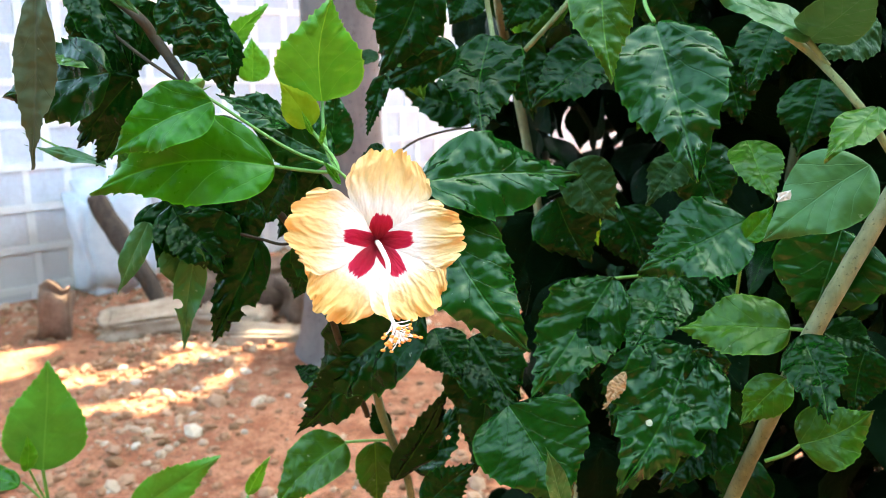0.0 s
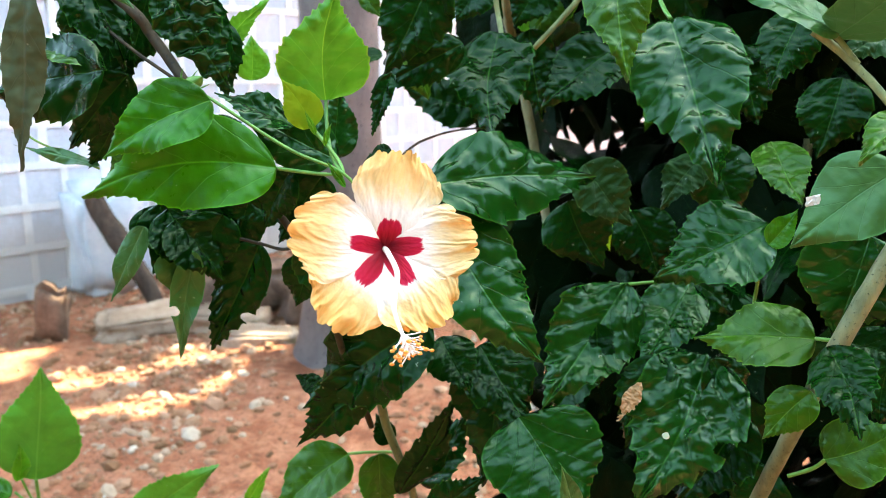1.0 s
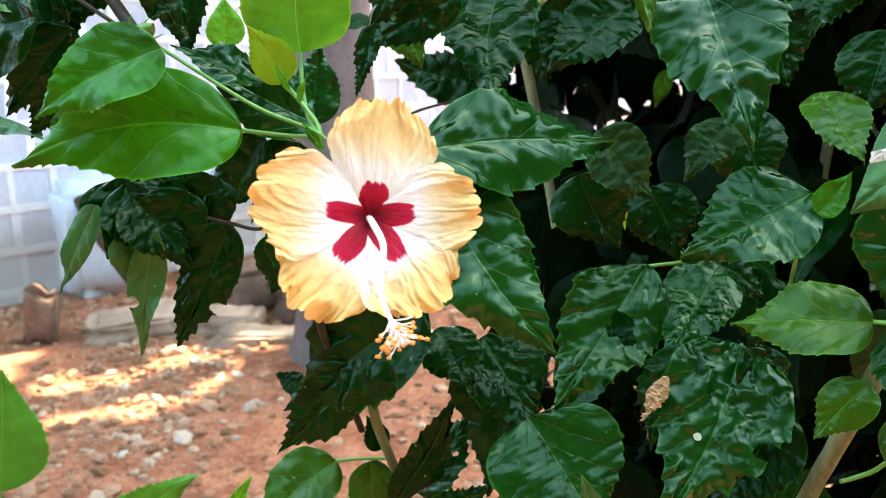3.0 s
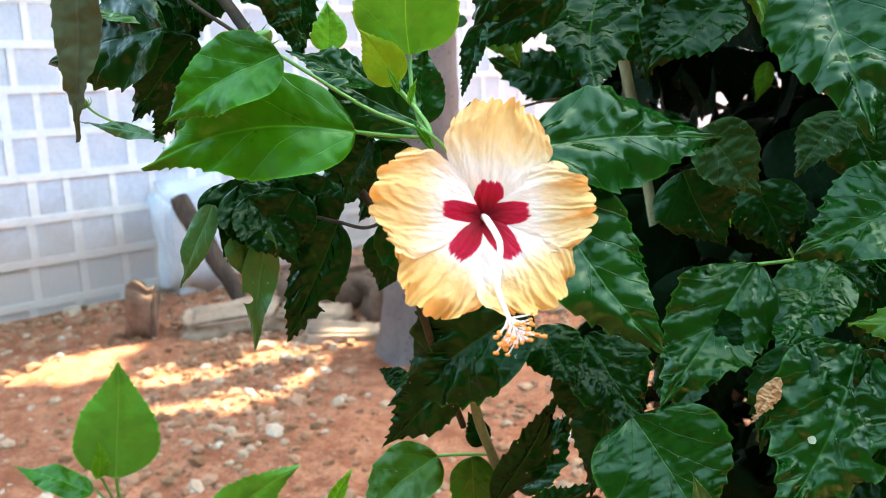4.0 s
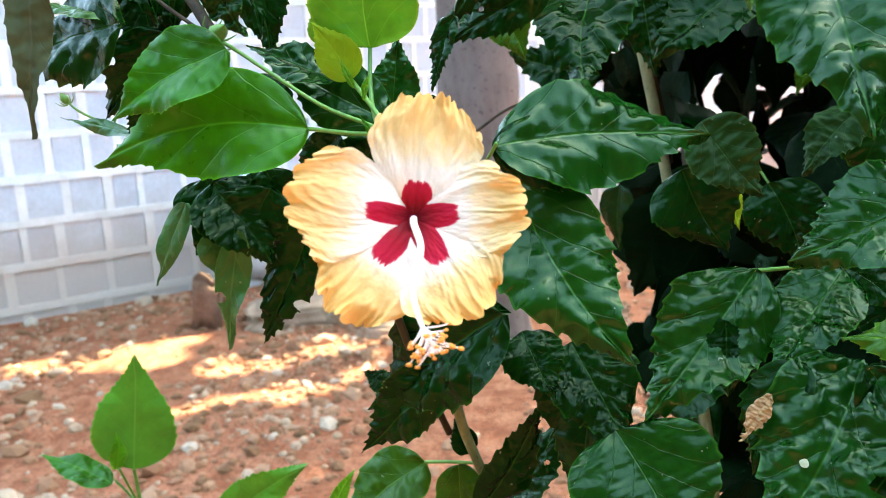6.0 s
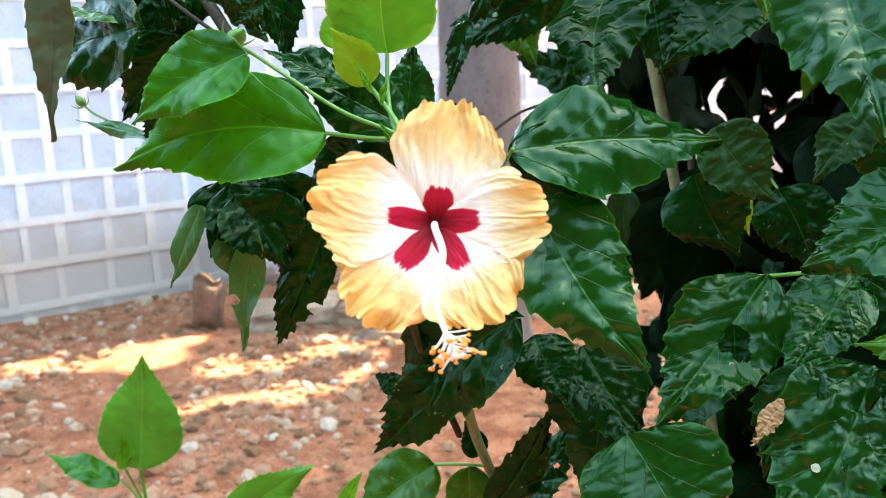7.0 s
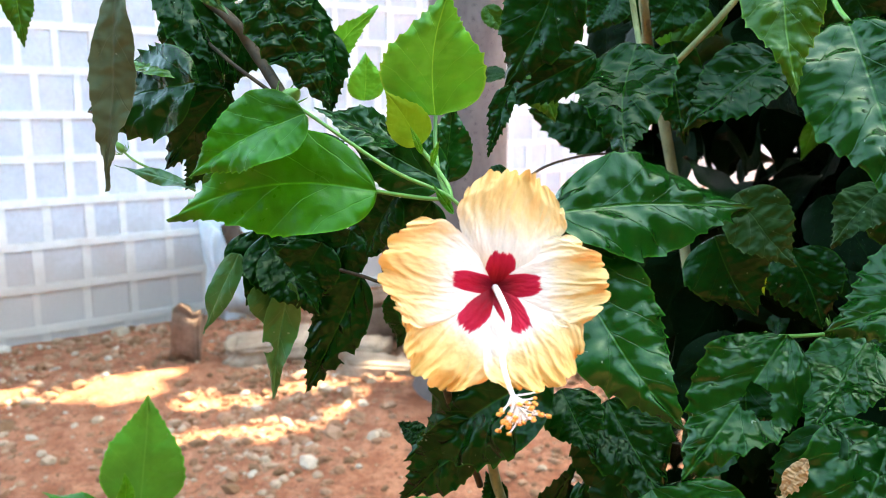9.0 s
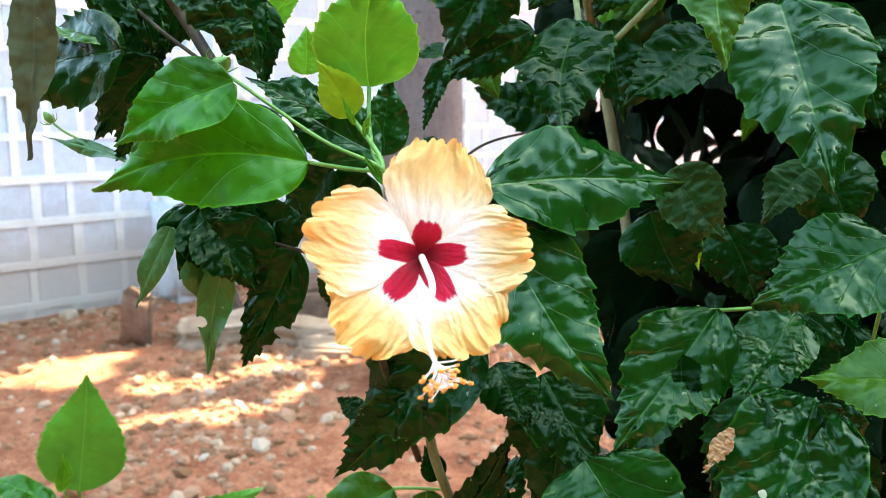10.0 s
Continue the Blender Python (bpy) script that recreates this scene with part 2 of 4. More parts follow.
def pebble_material():
    m = Nodes("pebbles")
    rnd = m.add("ShaderNodeNewGeometry").outputs["Random Per Island"]
    col = m.ramp(rnd, (0.0, (0.16, 0.08, 0.038)), (0.35, (0.31, 0.150, 0.085)), (0.75, (0.42, 0.240, 0.155)), (0.94, (0.48, 0.36, 0.26)), (1.0, (0.58, 0.50, 0.42)))
    n = m.noise(60.0, 4.0, 0.65, m.coords("Object"))
    m.set(Base_Color=m.mix(m.math("MULTIPLY", n, 0.45), col, (0.22, 0.13, 0.07)), Roughness=0.9, Specular_IOR_Level=0.25)
    m.bump(n, 0.5, 0.004)
    return m.mat


def earth_material():
    m = Nodes("earth")
    ob = m.coords("Object")
    big, mid, fine = m.noise(0.9, 4.0, 0.6, ob), m.noise(9.0, 5.0, 0.7, ob), m.noise(70.0, 4.0, 0.7, ob)
    col = m.mix(m.ramp(big, (0.35, 0.0), (0.65, 1.0)), (0.21, 0.064, 0.027), (0.35, 0.128, 0.066))
    col = m.mix(m.ramp(mid, (0.4, 0.0), (0.62, 1.0)), col, (0.46, 0.195, 0.110))
    col = m.mix(m.ramp(fine, (0.3, 0.8), (0.55, 0.0)), col, (0.09, 0.045, 0.025))
    m.set(Base_Color=col, Roughness=0.95, Specular_IOR_Level=0.2)
    m.bump(m.math("ADD", mid, m.math("MULTIPLY", fine, 0.6)), 0.9, 0.02)
    return m.mat


def block_material():
    """Limewashed blocks: pale blue-grey, patchy; soil splashed on the lowest courses."""
    m = Nodes("limewashed_block")
    wp = m.tree.nodes.new("ShaderNodeNewGeometry").outputs["Position"]
    z = m.add("ShaderNodeSeparateXYZ", Vector=wp).outputs[2]
    rnd = m.add("ShaderNodeObjectInfo").outputs["Random"]
    n1, n2 = m.noise(5.0, 5.0, 0.65, wp), m.noise(55.0, 4.0, 0.7, wp)
    col = m.mix(m.ramp(n1, (0.35, 0.0), (0.65, 1.0)), (0.57, 0.62, 0.74), (0.72, 0.76, 0.85))
    col = m.mix(m.math("MULTIPLY", rnd, 0.5), col, (0.66, 0.68, 0.73))
    col = m.mix(m.math("MULTIPLY", m.ramp(n2, (0.45, 0.0), (0.7, 1.0)), 0.35), col, (0.36, 0.36, 0.38))
    soil = m.ramp(m.math("ADD", z, m.math("MULTIPLY", m.math("SUBTRACT", n1, 0.5), 0.35)), (0.34, 1.0), (0.70, 0.0))
    col = m.mix(m.math("MULTIPLY", soil, 0.9), col, (0.47, 0.40, 0.35))
    m.set(Base_Color=col, Roughness=0.9, Specular_IOR_Level=0.2)
    m.bump(m.math("ADD", n1, m.math("MULTIPLY", n2, 0.6)), 0.6, 0.008)
    return m.mat


def mortar_material():
    m = Nodes("white_pointing")
    wp = m.tree.nodes.new("ShaderNodeNewGeometry").outputs["Position"]
    z = m.add("ShaderNodeSeparateXYZ", Vector=wp).outputs[2]
    n1, n2 = m.noise(7.0, 5.0, 0.65, wp), m.noise(60.0, 4.0, 0.7, wp)
    col = m.mix(m.ramp(n1, (0.3, 0.0), (0.7, 1.0)), (0.84, 0.84, 0.85), (0.90, 0.90, 0.90))
    col = m.mix(m.math("MULTIPLY", m.ramp(m.noise(16.0, 5.0, 0.7, wp), (0.50, 0.0), (0.66, 1.0)), 0.4), col, (0.66, 0.68, 0.72))
    soil = m.ramp(m.math("ADD", z, m.math("MULTIPLY", m.math("SUBTRACT", n1, 0.5), 0.4)), (0.34, 1.0), (0.72, 0.0))
    col = m.mix(m.math("MULTIPLY", soil, 0.9), col, (0.55, 0.47, 0.41))
    m.set(Base_Color=col, Roughness=0.9, Specular_IOR_Level=0.2)
    m.bump(m.math("ADD", n1, n2), 0.5, 0.006)
    return m.mat


PEBBLE, EARTH, BLOCK, MORTAR = pebble_material(), earth_material(), block_material(), mortar_material()
CANOPY_LEAF = LEAF["mid"]


# ---- building helpers ----
def mesh_of(name, verts, faces, mats, smooth=True, slots=None, uvs=None, edge=None):
    me = bpy.data.meshes.new(name)
    me.from_pydata([tuple(v) for v in verts], [], faces)
    for mat in mats if isinstance(mats, (list, tuple)) else (mats,):
        me.materials.append(mat)
    if smooth:
        me.polygons.foreach_set("use_smooth", [True] * len(me.polygons))
    if slots:
        me.polygons.foreach_set("material_index", slots)
    if uvs is not None:
        layer = me.uv_layers.new(name="UVMap")
        index = np.empty(len(me.loops), dtype=np.int32)
        me.loops.foreach_get("vertex_index", index)
        layer.data.foreach_set("uv", np.asarray(uvs, dtype=np.float32)[index].ravel())
    if edge is not None:
        layer = me.uv_layers.new(name="Edge")
        layer.data.foreach_set("uv", np.asarray([(e, 0.0) for e in edge], dtype=np.float32)[index].ravel())
    me.update()
    return me


def part_of(name, me, parent, label=""):
    """One mesh object under a thing or a part."""
    ob = new(name, me)
    ob.parent = parent
    if parent.type == "EMPTY":
        ob.matrix_parent_inverse = Matrix.Translation(-parent.location)
    return tagged(ob, label)


def part(name, bm, material, parent, label=""):
    me = bpy.data.meshes.new(name)
    bm.to_mesh(me)
    bm.free()
    me.materials.append(material)
    return part_of(name, me, parent, label)


def thing(name, at, label, category, group="", kind=""):
    ob = new(name)
    ob.location, ob.empty_display_size = at, 0.05
    return tagged(ob, label, category, group, kind)


def tube(points, radii, sides=8, steps=6):
    """A bent, tapering tube along a smooth line through the points."""
    pts = [Vector(p) for p in points]
    line, rad = [], []
    for i in range(len(pts) - 1):
        p0, p1, p2, p3 = pts[max(i - 1, 0)], pts[i], pts[i + 1], pts[min(i + 2, len(pts) - 1)]
        for k in range(steps + (i == len(pts) - 2)):
            t = k / steps
            line.append(0.5 * (2 * p1 + (p2 - p0) * t + (2 * p0 - 5 * p1 + 4 * p2 - p3) * t * t + (3 * p1 - p0 - 3 * p2 + p3) * t ** 3))
            rad.append(radii[i] + (radii[i + 1] - radii[i]) * t)
    verts, faces = [], []
    side = Vector((0.31, 0.2, 0.93))
    for i, p in enumerate(line):
        way = (line[min(i + 1, len(line) - 1)] - line[max(i - 1, 0)]).normalized()
        u = (side - way * side.dot(way)).normalized()
        side, w = u, way.cross(u)
        for k in range(sides):
            a = 2 * math.pi * k / sides
            verts.append(p + (u * math.cos(a) + w * math.sin(a)) * rad[i])
    for i in range(len(line) - 1):
        for k in range(sides):
            a, b = i * sides + k, i * sides + (k + 1) % sides
            faces.append((a, b, b + sides, a + sides))
    faces += [tuple(reversed(range(sides))), tuple(range(len(verts) - sides, len(verts)))]
    return verts, faces


# ---- ground ----
WALL_FOOT, WALL_AZ = Vector((-2.669, 4.042, 0.0)), radians(42)
ALONG = Vector((math.sin(WALL_AZ), math.cos(WALL_AZ), 0))
OUT = Vector((math.cos(WALL_AZ), -math.sin(WALL_AZ), 0))  # from the wall towards the garden


def ground_z(x, y):
    p = Vector((x, y, 0))
    off = (p - WALL_FOOT).dot(OUT)
    bank = 0.05 * max(0.0, 1 - abs(off) / 0.7) ** 1.5
    bumps = 0.020 * noise.noise(p * 1.7) + 0.012 * noise.noise(p * 6.1) if p.length < 12 else 0.0
    return bank + bumps - 0.01


def build_ground():
    xs = sorted({*np.round(np.arange(-4.4, 1.6, 0.06), 3), *np.round(np.geomspace(1.6, 400, 26), 2), *np.round(-np.geomspace(4.4, 400, 26), 2)})
    ys = sorted({*np.round(np.arange(1.0, 6.4, 0.06), 3), *np.round(np.geomspace(6.4, 400, 26), 2), *np.round(1 - np.geomspace(0.1, 400, 26), 2)})
    verts = [(x, y, ground_z(x, y)) for y in ys for x in xs]
    n = len(xs)
    faces = [(j * n + i, j * n + i + 1, (j + 1) * n + i + 1, (j + 1) * n + i) for j in range(len(ys) - 1) for i in range(n - 1)]
    tagged(new("ground", mesh_of("ground", verts, faces, EARTH)), "bare reddish-brown earth strewn with gravel", "ground", kind="structure")


build_ground()


def stone(rng, size, flat=0.6):
    """A small broken stone: a jittered, squashed icosahedron."""
    g = (1 + 5 ** 0.5) / 2
    base = [(-1, g, 0), (1, g, 0), (-1, -g, 0), (1, -g, 0), (0, -1, g), (0, 1, g), (0, -1, -g), (0, 1, -g), (g, 0, -1), (g, 0, 1), (-g, 0, -1), (-g, 0, 1)]
    fa = [(0, 11, 5), (0, 5, 1), (0, 1, 7), (0, 7, 10), (0, 10, 11), (1, 5, 9), (5, 11, 4), (11, 10, 2), (10, 7, 6), (7, 1, 8), (3, 9, 4), (3, 4, 2), (3, 2, 6), (3, 6, 8), (3, 8, 9), (4, 9, 5), (2, 4, 11), (6, 2, 10), (8, 6, 7), (9, 8, 1)]
    turn = Euler((rng.uniform(-0.4, 0.4), rng.uniform(-0.4, 0.4), rng.uniform(0, 6.3))).to_matrix()
    sx, sy = rng.uniform(0.7, 1.3), rng.uniform(0.6, 1.0)
    vs = [turn @ Vector((v[0] * sx * rng.uniform(0.8, 1.15), v[1] * sy * rng.uniform(0.8, 1.15), v[2] * flat * rng.uniform(0.75, 1.1))) * size / 1.9 for v in base]
    return vs, fa


def build_gravel():
    rng = random.Random(4)
    verts, faces = [], []
    for k in range(19000):
        x, y = rng.uniform(-4.2, 0.9), rng.uniform(1.3, 6.0)
        p = Vector((x, y, 0))
        off = (p - WALL_FOOT).dot(OUT)
        if off < 0.03:
            continue
        dense = noise.noise(p * 1.3 + Vector((7, 3, 1))) + (0.5 if off < 0.8 else 0.0)
        if dense < rng.uniform(-0.6, 0.5):
            continue
        size = 0.008 + 0.024 * rng.random() ** 2.4 + (0.03 if rng.random() < 0.025 else 0)
        vs, fa = stone(rng, size)
        base = len(verts)
        z = ground_z(x, y) + size * 0.12
        verts += [(v.x + x, v.y + y, v.z + z) for v in vs]
        faces += [tuple(i + base for i in f) for f in fa]
    ob = new("gravel", mesh_of("gravel", verts, faces, PEBBLE, smooth=False))
    tagged(ob, "loose buff and brown gravel scattered on the earth", "gravel", kind="stuff")


build_gravel()


# ---- boundary wall: limewashed blocks between proud white pointing ----
COURSE, CELL, JOINT = 0.2275, 0.205, 0.042
S0, S1, ROWS_UP = -4.0, 14.0, 12


def on_wall(s, out, z):
    return WALL_FOOT + ALONG * s + OUT * out + Vector((0, 0, z))


def slab_mesh(verts, faces, s0, s1, o0, o1, z0, z1):
    b = len(verts)
    verts += [on_wall(s, o, z) for z in (z0, z1) for o in (o0, o1) for s in (s0, s1)]
    faces += [tuple(b + i for i in f) for f in ((0, 1, 3, 2), (4, 6, 7, 5), (2, 3, 7, 6), (0, 4, 5, 1), (0, 2, 6, 4), (1, 5, 7, 3))]


def build_wall():
    rng = random.Random(12)
    verts, faces = [], []
    slab_mesh(verts, faces, -25, 45, -0.30, -0.035, -0.3, 2.62)
    slab_mesh(verts, faces, -25, 45, -0.36, 0.04, 2.62, 2.72)
    wall = tagged(new("wall_boundary", mesh_of("wall_boundary", verts, faces, MORTAR, smooth=False)), "limewashed block boundary wall with proud white pointing", "wall", kind="structure")
    verts, faces, blocks = [], [], []
    for r in range(ROWS_UP):
        z0 = r * COURSE - 0.115
        jag = rng.uniform(-0.004, 0.004)
        slab_mesh(verts, faces, -25, 45, -0.03, 0.006 + jag, z0 + COURSE - JOINT, z0 + COURSE)
        s = S0 + (CELL / 2 if r % 2 else 0)
        while s < S1:
            w = CELL * rng.uniform(0.78, 1.25)
            j = JOINT * rng.uniform(0.8, 1.25)
            slab_mesh(verts, faces, s, s + j, -0.03, 0.004 + rng.uniform(-0.004, 0.003), z0, z0 + COURSE - JOINT)
            blocks.append((s + j, w - j, z0))
            s += w
    mortar = part_of("pointing", mesh_of("pointing", verts, faces, MORTAR, smooth=False), wall, "thick white pointing between the blocks")
    return wall, blocks


wall_boundary, BLOCKS = build_wall()


# ---- palm trunk ----
def build_palm():
    x0, y0 = -0.44, 3.72
    verts, faces = [], []
    sides, rings = 28, 70
    for i in range(rings):
        z = 4.6 * i / (rings - 1)
        r = 0.172 + 0.075 * math.exp(-z / 0.13) + 0.02 * math.exp(-z / 0.6) - 0.010 * z / 4.6
        r += 0.004 * (1 if i % 3 == 0 else 0) + 0.003 * noise.noise(Vector((0, 0, z * 4)))
        for k in range(sides):
            a = 2 * math.pi * k / sides
            rr = r * (1 + 0.035 * noise.noise(Vector((math.cos(a) * 1.5, math.sin(a) * 1.5, z * 2.2))))
            verts.append((x0 + 0.03 * z * 0.3 + rr * math.cos(a), y0 + rr * math.sin(a), z - 0.05))
    for i in range(rings - 1):
        for k in range(sides):
            a, b = i * sides + k, i * sides + (k + 1) % sides
            faces.append((a, b, b + sides, a + sides))
    palm = thing("palm_tree", (x0, y0, 0), "grey ringed palm trunk flaring at its foot", "palm")
    part_of("trunk", mesh_of("trunk", verts, faces, PALM), palm)
    return palm


palm = build_palm()


# ---- canopy added out of sight for shade, open where sun bands reach the earth ----
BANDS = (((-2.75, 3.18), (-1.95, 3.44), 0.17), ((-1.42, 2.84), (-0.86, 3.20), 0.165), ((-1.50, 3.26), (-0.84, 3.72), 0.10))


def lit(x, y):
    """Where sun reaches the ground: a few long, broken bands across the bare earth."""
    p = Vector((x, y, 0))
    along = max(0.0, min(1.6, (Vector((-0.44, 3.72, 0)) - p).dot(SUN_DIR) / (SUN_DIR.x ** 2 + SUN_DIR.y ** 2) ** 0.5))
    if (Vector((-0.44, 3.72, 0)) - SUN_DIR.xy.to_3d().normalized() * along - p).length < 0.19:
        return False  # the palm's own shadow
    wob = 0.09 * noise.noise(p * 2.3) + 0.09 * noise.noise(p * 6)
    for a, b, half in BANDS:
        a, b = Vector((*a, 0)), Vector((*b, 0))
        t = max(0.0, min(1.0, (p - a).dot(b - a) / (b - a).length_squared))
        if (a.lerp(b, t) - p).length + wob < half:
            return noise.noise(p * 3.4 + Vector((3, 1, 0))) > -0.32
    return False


def build_shade_canopy():
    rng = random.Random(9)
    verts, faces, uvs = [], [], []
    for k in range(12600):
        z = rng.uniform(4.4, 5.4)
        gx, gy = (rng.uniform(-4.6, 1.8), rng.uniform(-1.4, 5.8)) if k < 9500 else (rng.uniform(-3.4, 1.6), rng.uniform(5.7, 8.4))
        # no leaf where its shadow would fall on a chosen sun band
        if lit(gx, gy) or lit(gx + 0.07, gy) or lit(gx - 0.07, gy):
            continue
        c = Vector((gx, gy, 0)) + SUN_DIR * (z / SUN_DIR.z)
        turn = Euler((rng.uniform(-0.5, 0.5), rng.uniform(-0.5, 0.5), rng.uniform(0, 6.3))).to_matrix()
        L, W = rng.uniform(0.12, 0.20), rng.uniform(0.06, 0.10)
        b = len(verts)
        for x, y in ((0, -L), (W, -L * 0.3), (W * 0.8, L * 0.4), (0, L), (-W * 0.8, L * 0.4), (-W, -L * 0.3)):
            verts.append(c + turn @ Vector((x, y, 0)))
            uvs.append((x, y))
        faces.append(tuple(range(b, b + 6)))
    part_of("crown", mesh_of("crown", verts, faces, CANOPY_LEAF, uvs=uvs), palm, "unseen leaf canopy added to shade the garden")["kind"] = "stuff"


build_shade_canopy()


# ---- plain dark walls added unseen behind and beside the camera, to cut light ----
def screen_wall(name, x0, y0, x1, y1, top):
    verts = [(x, y, z) for z in (-0.2, top) for x, y in ((x0, y0), (x1, y0), (x1, y1), (x0, y1))]
    faces = [(0, 1, 5, 4), (1, 2, 6, 5), (2, 3, 7, 6), (3, 0, 4, 7), (4, 5, 6, 7)]
    tagged(new(name, mesh_of(name, verts, faces, SCREEN, smooth=False)), "plain dark screen added out of sight to cut light", "wall", kind="structure")


screen_wall("wall_south", -14, -2.8, 6, -2.4, 4.4)
screen_wall("wall_east", 6, -3.2, 6.2, 14, 4.2)


# ---- leaves ----
TOOTH = {"bright": 0.017, "lime": 0.026, "mid": 0.024, "pale": 0.007, "young": 0.018, "yellow": 0.026, "dull": 0.016, "sheen": 0.027}
QUILT = {"bright": 0.75, "lime": 1.1, "mid": 0.85, "pale": 0.5, "young": 0.5, "yellow": 0.4, "dull": 0.3}


def toothed(rng, start, count):
    """The teeth of one margin: where each begins and ends along the blade, and its size."""
    cuts = np.cumsum([rng.uniform(0.55, 1.45) * (1.25 - 0.5 * k / count) for k in range(count)])
    cuts = [start] + [start + (0.985 - start) * c / cuts[-1] for c in cuts]
    return [(a, b, rng.uniform(0.55, 1.35)) for a, b in zip(cuts, cuts[1:])]


def blade(seed, ratio, bend, rough=0.0, holes=(), teeth=9, rows=92, cols=16, kind="dark", droop=0.0):
    """A toothed ovate blade of length 1 along +y, width ratio, facing +z. Returns vertices, faces, uvs."""
    rng = random.Random(seed)
    off = Vector((rng.uniform(0, 50), rng.uniform(0, 50), 0))
    fold, wave, quilt = rng.uniform(0.10, 0.32), rng.uniform(0.012, 0.040), rng.uniform(0.022, 0.034) * QUILT.get(kind, 1.0)
    lean, tip_turn = rng.uniform(-0.05, 0.05), rng.uniform(-0.09, 0.09)
    lean = {12: 0.085, 11: 0.03}.get(seed, lean)
    peak = rng.uniform(0.58, 0.66)
    amp = TOOTH.get(kind, 0.037) * rng.uniform(0.85, 1.2)
    start = rng.uniform(0.20, 0.30) if kind not in ("bright", "mid") else rng.uniform(0.30, 0.42)
    margins = [toothed(rng, start, teeth + rng.randrange(2)) for _ in (0, 1)]
    verts, uvs = [], []
    for i in range(rows + 1):
        u = i / rows
        w = max(math.sin(math.pi * u ** peak), 0.0) ** 0.85
        w *= 1 - 0.52 * max(0.0, (u - 0.58) / 0.42) ** 0.9
        w = max(w, 0.012) * ratio / 2
        saw = [0.0, 0.0]
        for s in (0, 1):
            for a, b, size in margins[s]:
                if a <= u < b:
                    f = (u - a) / (b - a)
                    saw[s] = size * (min(f / 0.82, (1 - f) / 0.18) ** 0.9 - 0.3) * min(1.0, (u - start) * 9 + 0.25) * min(1.0, (1 - u) * 8)
        for j in range(cols + 1):
            v = 2 * j / cols - 1
            e = abs(v) ** 7
            s = saw[0 if v < 0 else 1]
            x = v * w + math.copysign(e * amp * s, v) + lean * math.sin(math.pi * u) + tip_turn * u ** 3
            y = u + e * amp * 0.75 * s
            xr = v * w
            ph = 4.2 * (u - abs(xr) * (1.75 - 1.5 * abs(xr))) + 0.40 * noise.noise(off + Vector((xr * 5, u * 5, 4)))
            lump = 0.55 + 0.9 * noise.noise(off + Vector((xr * 6, u * 6, 7)))
            q = abs(math.sin(math.pi * ph)) ** 0.7 * quilt * lump * min(1.0, abs(v) * 3) * (1 - 0.5 * abs(v) ** 3)
            nz = noise.noise(off + Vector((x * 3.2, y * 3.2, 0)))
            z = q * 1.4 + fold * abs(xr) - bend * (u - 0.35) ** 2 - droop * max(0, u - 0.6) ** 2
            z += wave * abs(v) ** 2 * math.sin(9 * u + (3 if v > 0 else 0) + seed) + 0.05 * nz * (0.3 + abs(v))
            z += quilt * (0.45 * noise.noise(off + Vector((x * 10, y * 10, 1))) + 0.30 * noise.noise(off + Vector((x * 23, y * 23, 3))))
            z -= 0.066 * ratio * v * v
            if rough:
                z += rough * (noise.noise(off + Vector((x * 11, y * 11, 2))) + 0.6 * noise.noise(off + Vector((x * 24, y * 24, 5))))
                x += rough * 0.8 * noise.noise(off + Vector((x * 9, y * 9, 9))) * abs(v)
            verts.append(Vector((x, y, z)))
            uvs.append((xr, u))
    n = cols + 1
    faces = []
    for i in range(rows):
        for j in range(cols):
            f = (i * n + j, i * n + j + 1, (i + 1) * n + j + 1, (i + 1) * n + j)
            if holes:
                c = (verts[f[0]] + verts[f[2]]) / 2
                if any(((c.x - hx) / ha) ** 2 + ((c.y - hy) / hb) ** 2 < 1 + 0.9 * noise.noise(c * 16) for hx, hy, ha, hb in holes):
                    continue
            faces.append(f)
    return verts, faces, uvs


# places along some blades where insects ate into the margin: across, along, half sizes
BITES = {23: ((-0.20, 0.58, 0.10, 0.045), (-0.15, 0.76, 0.07, 0.04), (0.20, 0.70, 0.07, 0.035)), 48: ((-0.30, 0.50, 0.12, 0.035), (-0.26, 0.66, 0.08, 0.025)), 6: ((0.28, 0.50, 0.10, 0.07), (0.25, 0.75, 0.09, 0.05)),
         19: ((-0.42, 0.55, 0.13, 0.07),), 22: ((0.30, 0.62, 0.13, 0.06), (-0.27, 0.78, 0.10, 0.04)), 33: ((0.26, 0.72, 0.07, 0.05),), 21: ((0.12, 0.55, 0.05, 0.04),), 84: ((-0.34, 0.5, 0.10, 0.07),), 42: ((0.36, 0.6, 0.10, 0.05),)}


LOOKS = {"lime": "tender lime-green young leaf", "bright": "fresh bright green glossy leaf", "yellow": "yellow-green unfolding leaf", "pale": "pale grey-green leaf showing its underside",
         "dull": "withered drooping grey-brown leaf", "olive": "fading olive leaf with brown patches", "brown": "dry curled brown leaf", "holed": "dark leaf with an eaten hole",
         "curled": "puckered and curled dark leaf", "spotted": "dark glossy leaf with a pale spot", "sheen": "deep green glossy leaf, base colour brightened as lit", "young": "soft fresh green leaf of a young shoot"}


